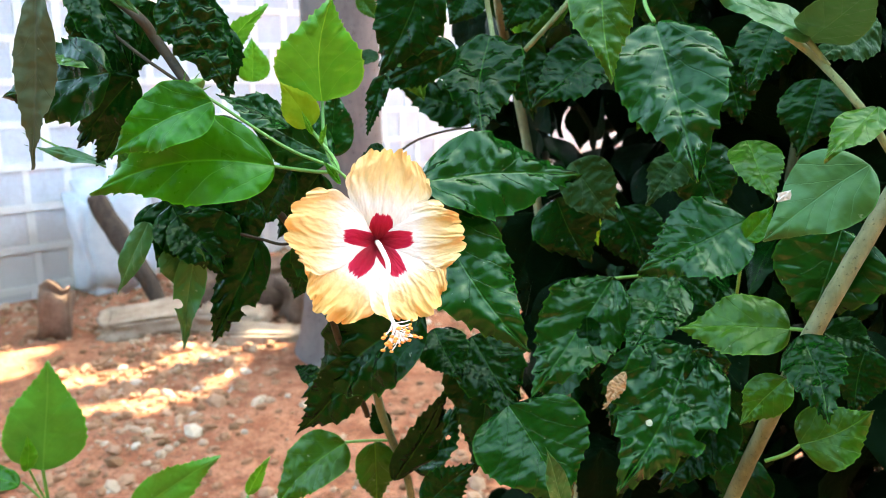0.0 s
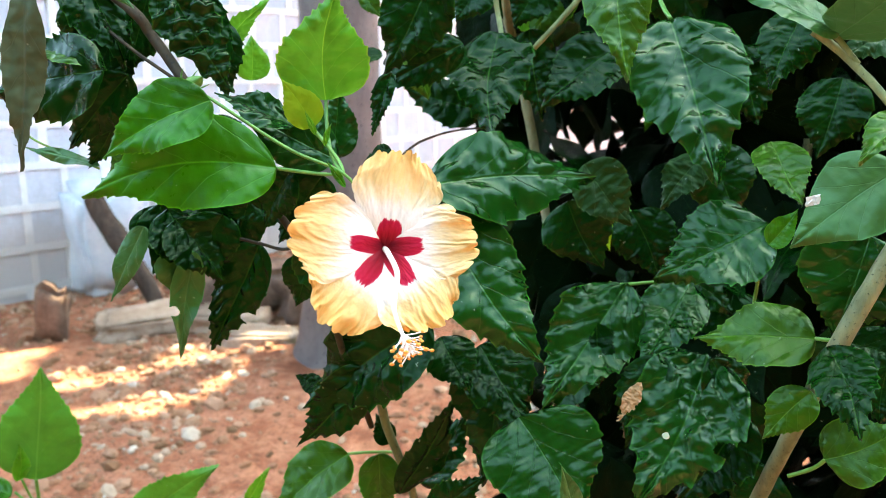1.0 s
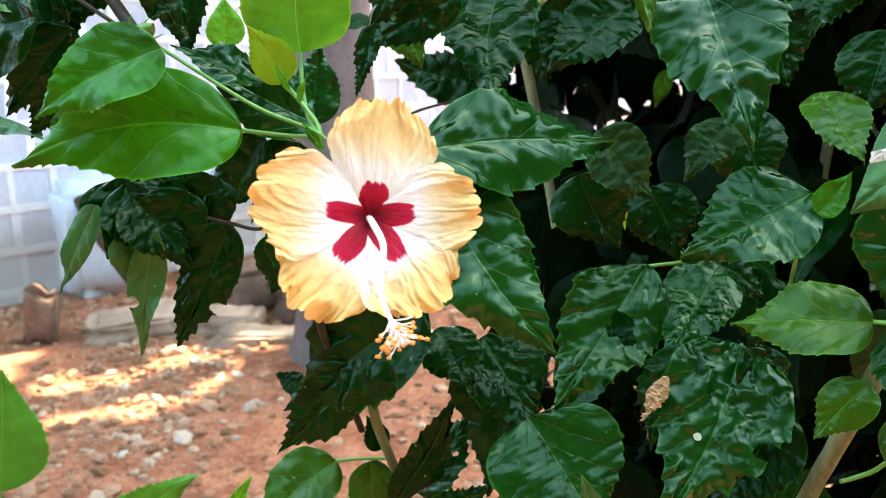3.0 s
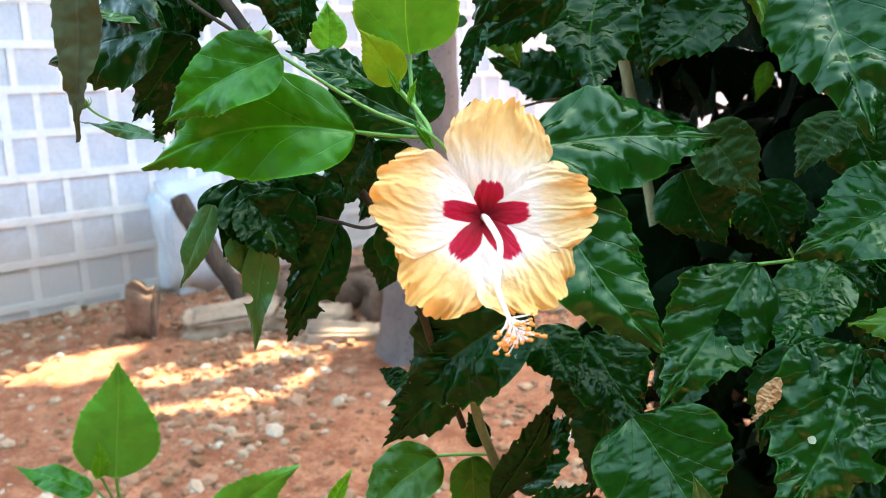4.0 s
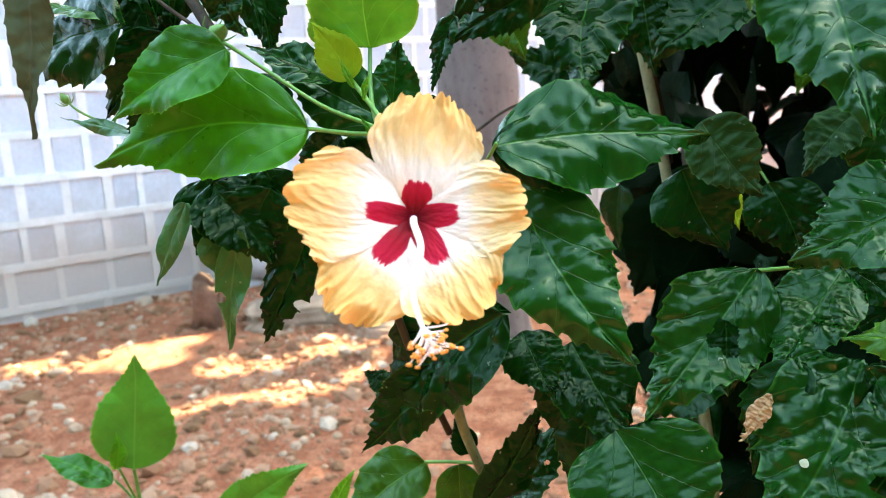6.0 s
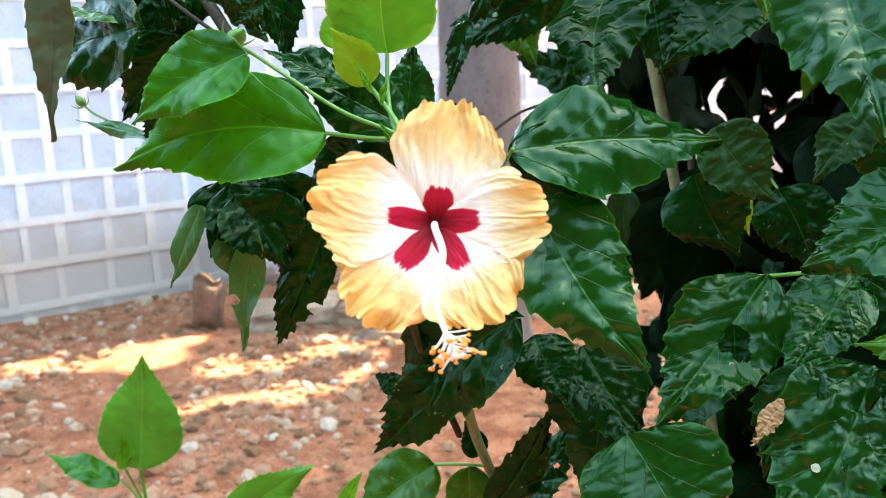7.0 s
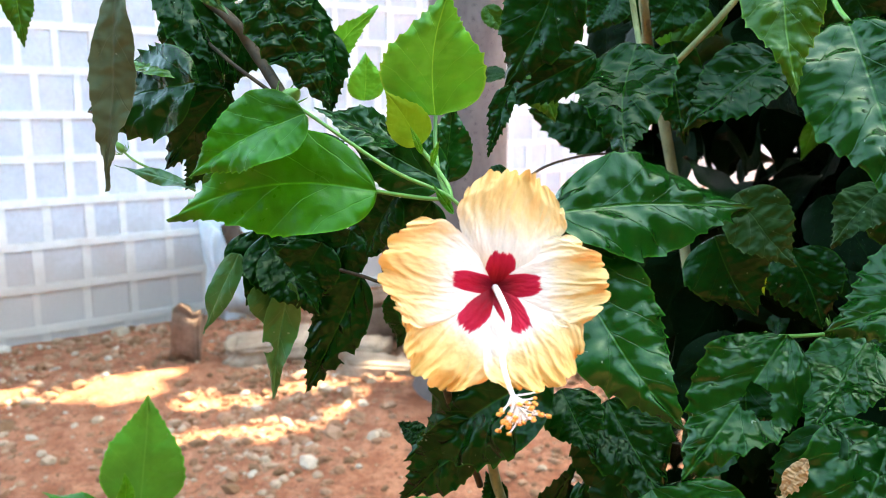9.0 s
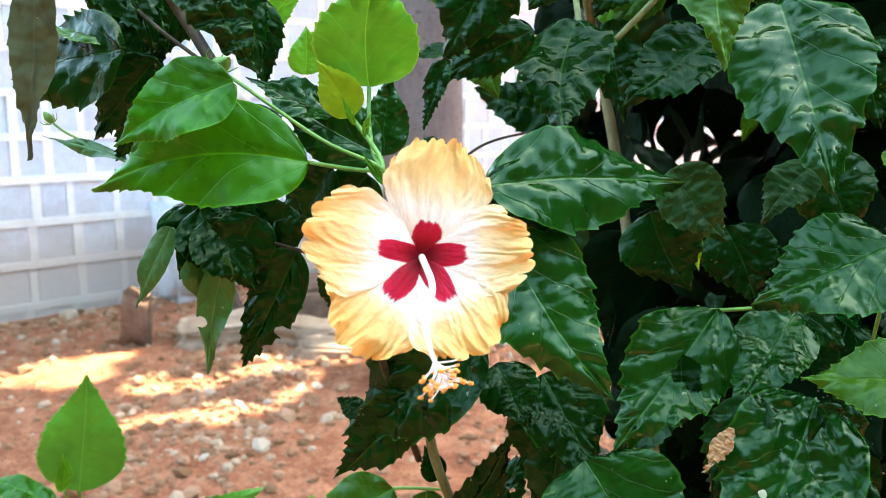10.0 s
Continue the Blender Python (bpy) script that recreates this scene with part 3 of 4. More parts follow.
def leaf(owner, kind, base, tip, width, facing, bend, seed):
    """One leaf from its base to its tip, facing along the given direction, hung on the plant."""
    base, tip = Vector(base), Vector(tip)
    way = tip - base
    size = way.length
    y = way / size
    z = Vector(facing)
    z = (z - y * z.dot(y)).normalized()
    x = y.cross(z)
    m = Matrix((x, y, z)).transposed()
    holes = ()
    if kind == "holed":
        holes = ((-0.05, 0.40, 0.075, 0.075), (-0.12, 0.45, 0.05, 0.045))
    elif kind == "dark" and seed % 9 == 4:
        holes = ((0.18 * width / size, 0.6, 0.02, 0.03),)
    holes += BITES.get(seed, ())
    rough = {"curled": 0.055, "dull": 0.014, "brown": 0.06, "olive": 0.02, "spotted": 0.014, "pale": 0.0}.get(kind, 0.004)
    cols = 40 if holes else 16
    vs, fs, uvs = blade(seed, width / size, bend, rough, holes, kind=kind, teeth=(10 if kind in ("bright", "lime", "young") else 7) + seed % 3, rows=110 if holes else 92, cols=cols)
    vs = [m @ (v * size) for v in vs]
    n_across = cols + 1
    me = mesh_of("leaf", vs, fs, LEAF[kind], uvs=uvs, edge=[abs(2 * (i % n_across) / (n_across - 1) - 1) for i in range(len(vs))])
    ob = new("leaf", me)
    ob.parent = owner
    ob.location = base - owner.location
    if kind in LOOKS:
        tagged(ob, LOOKS[kind])
    if kind == "spotted":
        c = m @ (Vector((0.035, 0.56, 0.020)) * size)
        bm = bmesh.new()
        bmesh.ops.create_circle(bm, cap_ends=True, segments=14, radius=0.0027)
        for v in bm.verts:
            v.co = m @ (v.co * (1 + 0.2 * noise.noise(v.co * 900))) + c + m @ Vector((0, 0, 0.0022))
        bm.normal_update()
        sp = bpy.data.meshes.new("spot")
        bm.to_mesh(sp), bm.free()
        sp.materials.append(LESION)
        so = new("spot", sp)
        so.parent = ob
        tagged(so, "pale dried spot")
    return ob


def branch(owner, kind, radius, points):
    n = len(points)
    verts, faces = tube(points, [radius / 2 * (1.0 - 0.12 * abs(i / (n - 1) - 0.3)) for i in range(n)], 10, 7)
    verts = [v + 0.05 * radius * noise.noise_vector(v * 90) for v in verts]
    return part_of("branch" if kind != "green" else "stem", mesh_of("branch", verts, faces, STEM[kind]), owner)


def bud(owner, at, size, lean):
    """A plump green bud in a star of narrow bracts."""
    at, lean = Vector(at), Vector(lean).normalized()
    verts, faces = [], []
    u = lean.orthogonal().normalized()
    w = lean.cross(u)
    for i in range(9):
        t = i / 8
        r = size * math.sin(math.pi * min(0.97, 0.08 + 0.9 * t)) ** 0.8 * (0.62 if t > 0.5 else 0.66)
        for k in range(10):
            a = 2 * math.pi * k / 10
            rr = r * (1 + 0.10 * math.cos(5 * a))
            verts.append(at + lean * size * 2.1 * t + (u * math.cos(a) + w * math.sin(a)) * rr)
    for i in range(8):
        for k in range(10):
            a, b = i * 10 + k, i * 10 + (k + 1) % 10
            faces.append((a, b, b + 10, a + 10))
    head = part_of("bud", mesh_of("bud", verts, faces, BUD), owner, "closed green flower bud")
    for k in range(6):
        a = 2 * math.pi * k / 6
        d = u * math.cos(a) + w * math.sin(a)
        tv, tf = tube([at + d * size * 0.4, at + d * size * 1.1 + lean * size * 0.4, at + d * size * 1.5 + lean * size * 1.2], [size * 0.10, size * 0.09, size * 0.02], 5, 3)
        ob = new("bract", mesh_of("bract", tv, tf, STEM["green"]))
        ob.parent = head
        ob.matrix_parent_inverse = head.matrix_parent_inverse.copy()
        ob.matrix_parent_inverse = Matrix.Translation(-owner.location) if owner.type != "EMPTY" else Matrix.Identity(4)
    return head


bush = thing("hibiscus_bush", (0.34, 0.90, 0.0), "leafy hibiscus bush with one open apricot flower", "bush")
branch(bush, "wood", .008, [(-0.462, 0.950, 1.493), (-0.265, 0.850, 1.357), (-0.117, 0.740, 1.281), (-0.087, 0.730, 1.251), (-0.061, 0.715, 1.219)])
branch(bush, "green", .0023, [(-0.061, 0.715, 1.219), (-0.041, 0.700, 1.211), (0.013, 0.685, 1.179), (0.050, 0.680, 1.163), (0.066, 0.680, 1.141)])
branch(bush, "green", .0025, [(0.005, 0.685, 1.166), (0.030, 0.682, 1.163), (0.050, 0.680, 1.162)])
branch(bush, "green", .0026, [(0.033, 0.720, 1.209), (0.035, 0.710, 1.189), (0.041, 0.695, 1.171), (0.050, 0.680, 1.163)])
branch(bush, "green", .0028, [(0.010, 0.700, 1.209), (0.028, 0.700, 1.190), (0.045, 0.690, 1.171), (0.050, 0.680, 1.163)])
branch(bush, "bark", .0122, [(0.442, 0.680, 1.188), (0.406, 0.672, 1.119), (0.376, 0.672, 1.053), (0.367, 0.700, 0.988), (0.358, 0.740, 0.903), (0.348, 0.800, 0.776)])
branch(bush, "green", .003, [(0.368, 0.690, 1.049), (0.378, 0.675, 1.052)])
branch(bush, "green", .003, [(0.362, 0.700, 0.942), (0.374, 0.690, 0.953), (0.378, 0.680, 0.965)])
branch(bush, "bark", .009, [(0.161, 0.980, 1.353), (0.169, 1.000, 1.296), (0.182, 1.060, 1.247)])
branch(bush, "wood", .009, [(0.182, 1.060, 1.247), (0.213, 1.250, 1.173), (0.243, 1.450, 1.059)])
branch(bush, "tan", .0055, [(0.254, 0.940, 1.321), (0.223, 0.930, 1.284), (0.192, 0.930, 1.251)])
branch(bush, "tan", .0055, [(0.352, 0.700, 1.252), (0.371, 0.690, 1.235), (0.391, 0.660, 1.201), (0.420, 0.660, 1.161)])
branch(bush, "tan", .004, [(0.363, 0.690, 1.248), (0.376, 0.685, 1.231)])
branch(bush, "bark", .008, [(0.056, 0.800, 0.962), (0.060, 0.810, 0.931), (0.070, 0.820, 0.894), (0.080, 0.840, 0.850), (0.085, 0.860, 0.792)])
branch(bush, "green", .0028, [(0.023, 0.830, 0.892), (0.042, 0.825, 0.896), (0.069, 0.820, 0.899)])
branch(bush, "green", .0025, [(0.321, 0.980, 1.061), (0.326, 0.950, 1.038), (0.325, 0.920, 1.022)])
branch(bush, "green", .0022, [(0.268, 1.000, 1.134), (0.306, 0.960, 1.075), (0.323, 0.930, 1.033)])
branch(bush, "wood", .0026, [(-0.044, 0.760, 1.104), (-0.028, 0.760, 1.100), (-0.005, 0.750, 1.098), (0.028, 0.720, 1.116)])
branch(bush, "wood", .006, [(-0.024, 0.750, 1.144), (-0.001, 0.750, 1.110), (0.019, 0.760, 1.061), (0.031, 0.780, 1.002), (0.046, 0.820, 0.923)])
branch(bush, "green", .0018, [(-0.144, 0.750, 1.159), (-0.178, 0.770, 1.168), (-0.200, 0.770, 1.178), (-0.210, 0.770, 1.186)])
branch(bush, "wood", .0025, [(-0.056, 0.710, 1.216), (-0.094, 0.720, 1.240), (-0.126, 0.740, 1.260)])
branch(bush, "green", .0022, [(0.107, 0.710, 1.153), (0.098, 0.725, 1.141), (0.085, 0.740, 1.125), (0.060, 0.750, 1.105)])
branch(bush, "wood", .0025, [(0.060, 0.900, 1.146), (0.083, 0.950, 1.163), (0.116, 1.000, 1.171), (0.146, 1.050, 1.171)])
branch(bush, "tan", .005, [(0.150, 0.930, 1.327), (0.158, 0.920, 1.282), (0.161, 0.900, 1.260)])
branch(bush, "green", .0035, [(0.293, 0.833, 1.270), (0.290, 0.860, 1.288), (0.288, 0.880, 1.323)])
branch(bush, "green", .003, [(0.382, 0.850, 1.020), (0.356, 0.760, 1.115)])
branch(bush, "green", .003, [(0.254, 0.840, 1.050), (0.266, 0.829, 1.051), (0.317, 0.840, 1.054)])
# stems that carry the branches down to the earth
branch(bush, "bark", 0.017, [(0.348, 0.80, 0.776), (0.34, 0.86, 0.45), (0.34, 0.90, 0.2), (0.35, 0.92, -0.03)])
branch(bush, "bark", 0.012, [(0.085, 0.86, 0.792), (0.12, 0.90, 0.5), (0.20, 0.93, 0.2), (0.27, 0.94, -0.03)])
branch(bush, "wood", 0.012, [(0.262, 1.45, 1.107), (0.27, 1.22, 0.8), (0.30, 1.0, 0.35), (0.33, 0.96, -0.03)])
branch(bush, "bark", 0.013, [(0.62, 1.25, 1.5), (0.55, 1.2, 1.0), (0.45, 1.1, 0.45), (0.38, 0.96, -0.03)])
branch(bush, "bark", 0.012, [(-0.462, 0.95, 1.493), (-0.40, 1.05, 1.60), (-0.15, 1.15, 1.72), (0.12, 1.12, 1.45), (0.25, 1.08, 0.9), (0.31, 1.0, 0.3), (0.34, 0.95, -0.03)])
branch(bush, "tan", 0.010, [(0.42, 0.66, 1.161), (0.50, 0.72, 1.05), (0.52, 0.85, 0.6), (0.39, 0.92, -0.03)])
leaf(bush, "dull", (-0.137, 0.660, 1.281), (-0.150, 0.660, 1.166), 0.026, (0.09, -1.00, -0.01), -0.01, 1)
leaf(bush, "dark", (-0.108, 0.690, 1.230), (-0.205, 0.720, 1.211), 0.059, (-0.33, -0.91, 0.25), 0.03, 2)
leaf(bush, "mid", (-0.115, 0.700, 1.237), (-0.173, 0.715, 1.247), 0.022, (0.04, -0.45, 0.89), 0.01, 3)
leaf(bush, "dark", (-0.147, 0.740, 1.307), (-0.106, 0.740, 1.234), 0.052, (0.61, -0.71, 0.34), 0.04, 4)
leaf(bush, "dark", (-0.132, 0.760, 1.258), (-0.126, 0.755, 1.206), 0.037, (0.14, -0.98, 0.11), 0.04, 5)
leaf(bush, "dark", (-0.112, 0.740, 1.227), (-0.163, 0.745, 1.174), 0.038, (0.14, -0.96, -0.22), -0.03, 6)
leaf(bush, "curled", (-0.052, 0.660, 1.283), (-0.016, 0.650, 1.212), 0.036, (0.21, -0.95, 0.24), -0.04, 7)
leaf(bush, "dark", (-0.060, 0.720, 1.290), (-0.031, 0.730, 1.221), 0.034, (0.69, -0.70, 0.19), 0.07, 8)
leaf(bush, "lime", (-0.058, 0.780, 1.246), (-0.018, 0.770, 1.283), 0.018, (0.34, -0.75, -0.57), -0.01, 9)
leaf(bush, "lime", (-0.079, 0.950, 1.223), (-0.078, 0.950, 1.266), 0.033, (0.44, -0.90, -0.01), -0.01, 10)
leaf(bush, "bright", (-0.030, 0.665, 1.211), (-0.099, 0.655, 1.180), 0.047, (-0.05, -0.91, 0.41), 0.09, 11)
leaf(bush, "bright", (0.005, 0.685, 1.166), (-0.116, 0.660, 1.156), 0.064, (0.14, -0.93, 0.33), 0.02, 12)
leaf(bush, "sheen", (0.010, 0.720, 1.192), (-0.042, 0.720, 1.218), 0.028, (0.33, -0.67, 0.66), 0.07, 13)
leaf(bush, "sheen", (0.037, 0.735, 1.167), (-0.035, 0.735, 1.206), 0.043, (0.19, -0.91, 0.36), 0.02, 14)
leaf(bush, "lime", (0.033, 0.720, 1.209), (0.041, 0.700, 1.279), 0.062, (0.26, -0.92, -0.29), 0.04, 15)
leaf(bush, "yellow", (0.028, 0.700, 1.192), (0.011, 0.690, 1.224), 0.025, (0.18, -0.96, -0.20), -0.02, 16)
leaf(bush, "sheen", (0.027, 0.775, 1.164), (0.032, 0.780, 1.219), 0.034, (0.31, -0.95, 0.06), 0.04, 17)
leaf(bush, "pale", (-0.114, 0.750, 1.115), (-0.146, 0.750, 1.056), 0.023, (-0.27, -0.95, 0.14), 0.07, 18)
leaf(bush, "dark", (-0.100, 0.765, 1.127), (-0.069, 0.765, 1.075), 0.053, (0.59, -0.73, 0.35), 0.03, 19)
leaf(bush, "dark", (-0.050, 0.780, 1.122), (-0.106, 0.780, 1.078), 0.051, (-0.29, -0.89, 0.36), 0.06, 20)
leaf(bush, "pale", (-0.077, 0.750, 1.096), (-0.090, 0.750, 1.008), 0.024, (0.03, -1.00, -0.00), 0.05, 21)
leaf(bush, "dark", (-0.105, 0.760, 1.107), (-0.084, 0.755, 1.054), 0.037, (0.69, -0.64, 0.34), -0.03, 22)
leaf(bush, "dark", (-0.031, 0.770, 1.098), (-0.077, 0.770, 1.008), 0.043, (-0.17, -0.98, 0.09), 0.06, 23)
leaf(bush, "dark", (0.023, 0.720, 1.114), (0.029, 0.720, 1.061), 0.039, (0.26, -0.97, 0.03), 0.04, 24)
leaf(bush, "dark", (0.002, 0.740, 1.159), (-0.023, 0.745, 1.117), 0.034, (-0.24, -0.97, 0.03), -0.00, 25)
leaf(bush, "dark", (0.022, 0.760, 1.153), (-0.013, 0.765, 1.097), 0.042, (0.08, -0.99, -0.14), -0.04, 26)
leaf(bush, "curled", (0.082, 0.690, 1.173), (0.062, 0.690, 1.171), 0.017, (-0.05, -0.89, 0.45), 0.07, 27)
leaf(bush, "mid", (-0.154, 0.600, 1.283), (-0.152, 0.600, 1.244), 0.016, (0.48, -0.88, 0.02), 0.02, 28)
leaf(bush, "pale", (-0.104, 0.680, 1.289), (-0.080, 0.680, 1.267), 0.011, (0.01, -1.00, 0.01), 0.05, 29)
leaf(bush, "sheen", (0.107, 0.710, 1.153), (0.231, 0.768, 1.150), 0.064, (0.36, -0.74, 0.57), 0.07, 30)
leaf(bush, "dark", (0.103, 0.720, 1.153), (0.181, 0.742, 1.123), 0.041, (0.30, -0.95, 0.08), 0.05, 31)
leaf(bush, "sheen", (0.113, 0.735, 1.125), (0.176, 0.685, 1.028), 0.072, (0.12, -0.85, 0.51), 0.08, 32)
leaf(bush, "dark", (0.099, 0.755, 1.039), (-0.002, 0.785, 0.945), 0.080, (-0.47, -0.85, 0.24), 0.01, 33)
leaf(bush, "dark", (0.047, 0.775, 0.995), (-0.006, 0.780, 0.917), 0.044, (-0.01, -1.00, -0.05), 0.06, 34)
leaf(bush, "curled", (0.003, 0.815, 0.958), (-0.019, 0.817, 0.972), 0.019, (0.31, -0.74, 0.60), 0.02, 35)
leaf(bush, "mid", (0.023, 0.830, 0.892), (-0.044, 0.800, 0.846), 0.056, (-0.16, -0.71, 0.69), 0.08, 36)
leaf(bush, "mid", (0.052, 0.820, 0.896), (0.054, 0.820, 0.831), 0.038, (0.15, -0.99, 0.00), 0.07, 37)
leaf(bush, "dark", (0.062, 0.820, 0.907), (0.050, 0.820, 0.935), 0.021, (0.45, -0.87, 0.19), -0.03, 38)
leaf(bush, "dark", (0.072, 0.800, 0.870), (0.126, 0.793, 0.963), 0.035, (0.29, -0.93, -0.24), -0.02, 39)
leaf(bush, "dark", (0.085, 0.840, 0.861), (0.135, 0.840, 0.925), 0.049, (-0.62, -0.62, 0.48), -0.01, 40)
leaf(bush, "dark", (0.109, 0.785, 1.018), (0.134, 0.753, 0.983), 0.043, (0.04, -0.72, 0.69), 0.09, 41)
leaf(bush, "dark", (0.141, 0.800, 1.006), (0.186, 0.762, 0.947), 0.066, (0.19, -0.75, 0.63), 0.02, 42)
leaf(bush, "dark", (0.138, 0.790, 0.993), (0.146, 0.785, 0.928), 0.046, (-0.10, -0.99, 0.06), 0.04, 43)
leaf(bush, "sheen", (0.172, 0.765, 0.957), (0.215, 0.720, 0.884), 0.099, (0.10, -0.82, 0.56), -0.00, 44)
leaf(bush, "dark", (0.154, 0.780, 0.971), (0.139, 0.770, 0.893), 0.049, (-0.45, -0.87, 0.20), 0.03, 45)
leaf(bush, "holed", (0.266, 0.829, 1.051), (0.192, 0.762, 0.964), 0.072, (-0.02, -0.78, 0.62), 0.01, 46)
leaf(bush, "sheen", (0.321, 0.830, 1.052), (0.265, 0.779, 0.994), 0.057, (-0.21, -0.62, 0.75), 0.01, 47)
leaf(bush, "spotted", (0.321, 0.770, 1.010), (0.258, 0.700, 0.911), 0.085, (-0.14, -0.76, 0.63), 0.04, 48)
leaf(bush, "dark", (0.321, 0.760, 1.009), (0.347, 0.755, 0.950), 0.043, (0.37, -0.90, 0.24), 0.04, 49)
leaf(bush, "dark", (0.286, 0.765, 1.008), (0.251, 0.760, 0.937), 0.041, (-0.53, -0.79, 0.32), 0.08, 50)
leaf(bush, "brown", (0.264, 0.745, 0.995), (0.247, 0.740, 0.964), 0.012, (-0.59, -0.69, 0.43), 0.05, 51)
leaf(bush, "dark", (0.349, 0.760, 0.964), (0.299, 0.745, 0.886), 0.059, (-0.53, -0.70, 0.47), 0.08, 52)
leaf(bush, "sheen", (0.356, 0.760, 1.116), (0.273, 0.754, 1.073), 0.072, (-0.27, -0.74, 0.62), 0.07, 53)
leaf(bush, "sheen", (0.293, 0.833, 1.270), (0.309, 0.740, 1.150), 0.087, (-0.27, -0.78, 0.57), 0.09, 54)
leaf(bush, "mid", (0.243, 0.800, 1.316), (0.245, 0.761, 1.223), 0.051, (-0.02, -0.92, 0.39), 0.05, 55)
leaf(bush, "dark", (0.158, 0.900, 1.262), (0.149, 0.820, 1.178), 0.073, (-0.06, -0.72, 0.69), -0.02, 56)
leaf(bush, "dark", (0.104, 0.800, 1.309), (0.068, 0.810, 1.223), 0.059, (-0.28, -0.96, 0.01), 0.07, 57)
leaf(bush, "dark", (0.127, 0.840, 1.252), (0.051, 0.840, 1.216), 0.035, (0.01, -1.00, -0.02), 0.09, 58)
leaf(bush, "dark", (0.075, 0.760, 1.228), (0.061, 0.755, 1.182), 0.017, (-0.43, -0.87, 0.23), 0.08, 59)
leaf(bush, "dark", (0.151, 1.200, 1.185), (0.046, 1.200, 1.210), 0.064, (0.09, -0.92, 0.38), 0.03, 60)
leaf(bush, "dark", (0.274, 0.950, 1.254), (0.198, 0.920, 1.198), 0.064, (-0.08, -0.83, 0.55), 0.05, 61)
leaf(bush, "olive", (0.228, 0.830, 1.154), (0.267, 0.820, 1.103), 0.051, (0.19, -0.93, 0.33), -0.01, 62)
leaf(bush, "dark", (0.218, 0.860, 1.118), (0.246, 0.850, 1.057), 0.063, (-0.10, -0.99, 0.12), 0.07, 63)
leaf(bush, "olive", (0.332, 0.850, 1.160), (0.296, 0.840, 1.114), 0.035, (-0.38, -0.79, 0.47), 0.03, 64)
leaf(bush, "mid", (0.331, 0.700, 1.182), (0.333, 0.651, 1.147), 0.034, (-0.20, -0.58, 0.79), -0.00, 65)
leaf(bush, "pale", (0.382, 0.630, 1.172), (0.329, 0.647, 1.120), 0.055, (-0.60, -0.71, 0.38), -0.03, 66)
leaf(bush, "sheen", (0.397, 0.690, 1.121), (0.378, 0.684, 1.050), 0.074, (-0.42, -0.89, 0.19), 0.07, 67)
leaf(bush, "mid", (0.368, 0.690, 1.049), (0.294, 0.720, 1.042), 0.052, (-0.33, -0.64, 0.70), 0.09, 68)
leaf(bush, "mid", (0.364, 0.680, 1.015), (0.335, 0.678, 0.979), 0.031, (-0.40, -0.84, 0.37), -0.03, 69)
leaf(bush, "dark", (0.363, 0.660, 1.053), (0.360, 0.600, 1.019), 0.038, (-0.53, -0.40, 0.75), 0.06, 70)
leaf(bush, "mid", (0.377, 0.680, 0.965), (0.418, 0.660, 0.998), 0.048, (-0.63, -0.68, 0.37), 0.01, 71)
leaf(bush, "dark", (0.396, 0.700, 1.043), (0.427, 0.680, 1.038), 0.031, (-0.36, -0.71, 0.60), -0.02, 72)
leaf(bush, "pale", (0.366, 0.690, 1.251), (0.301, 0.700, 1.282), 0.036, (0.23, -0.68, 0.70), -0.00, 73)
leaf(bush, "pale", (0.363, 0.690, 1.248), (0.375, 0.630, 1.280), 0.042, (-0.39, -0.49, -0.78), 0.06, 74)
leaf(bush, "dark", (0.378, 0.780, 1.273), (0.351, 0.767, 1.215), 0.044, (-0.39, -0.84, 0.37), 0.07, 75)
leaf(bush, "olive", (0.419, 0.720, 1.264), (0.373, 0.700, 1.237), 0.039, (0.09, -0.87, 0.49), -0.03, 76)
leaf(bush, "mid", (0.378, 0.620, 1.206), (0.342, 0.600, 1.178), 0.026, (-0.29, -0.56, 0.77), 0.04, 77)
leaf(bush, "bright", (0.339, 0.710, 1.110), (0.355, 0.700, 1.135), 0.019, (-0.66, -0.75, 0.12), -0.03, 78)
leaf(bush, "dark", (0.100, 0.770, 0.860), (0.145, 0.765, 0.903), 0.036, (-0.28, -0.94, 0.19), 0.05, 79)
leaf(bush, "pale", (0.207, 0.660, 0.922), (0.194, 0.655, 0.973), 0.018, (0.38, -0.92, 0.01), 0.00, 80)
leaf(bush, "dark", (-0.065, 0.775, 1.134), (-0.049, 0.775, 1.083), 0.040, (0.30, -0.95, 0.09), 0.07, 81)
leaf(bush, "dark", (-0.121, 0.770, 1.126), (-0.103, 0.770, 1.089), 0.035, (0.62, -0.72, 0.30), 0.09, 82)
leaf(bush, "dark", (-0.152, 0.765, 1.285), (-0.140, 0.765, 1.236), 0.044, (0.27, -0.96, 0.07), 0.03, 83)
leaf(bush, "dark", (-0.107, 0.775, 1.285), (-0.127, 0.770, 1.229), 0.044, (0.52, -0.85, -0.11), 0.09, 84)
leaf(bush, "dark", (-0.057, 0.765, 1.268), (-0.046, 0.765, 1.210), 0.034, (0.21, -0.98, 0.04), 0.00, 85)
leaf(bush, "dark", (-0.124, 0.750, 1.206), (-0.154, 0.755, 1.159), 0.029, (0.27, -0.93, -0.27), -0.03, 86)
leaf(bush, "mid", (-0.096, 0.700, 1.176), (-0.115, 0.700, 1.161), 0.017, (-0.16, -0.97, 0.20), 0.04, 87)
leaf(bush, "dark", (-0.009, 0.775, 1.135), (-0.050, 0.775, 1.114), 0.036, (-0.16, -0.94, 0.31), -0.04, 88)
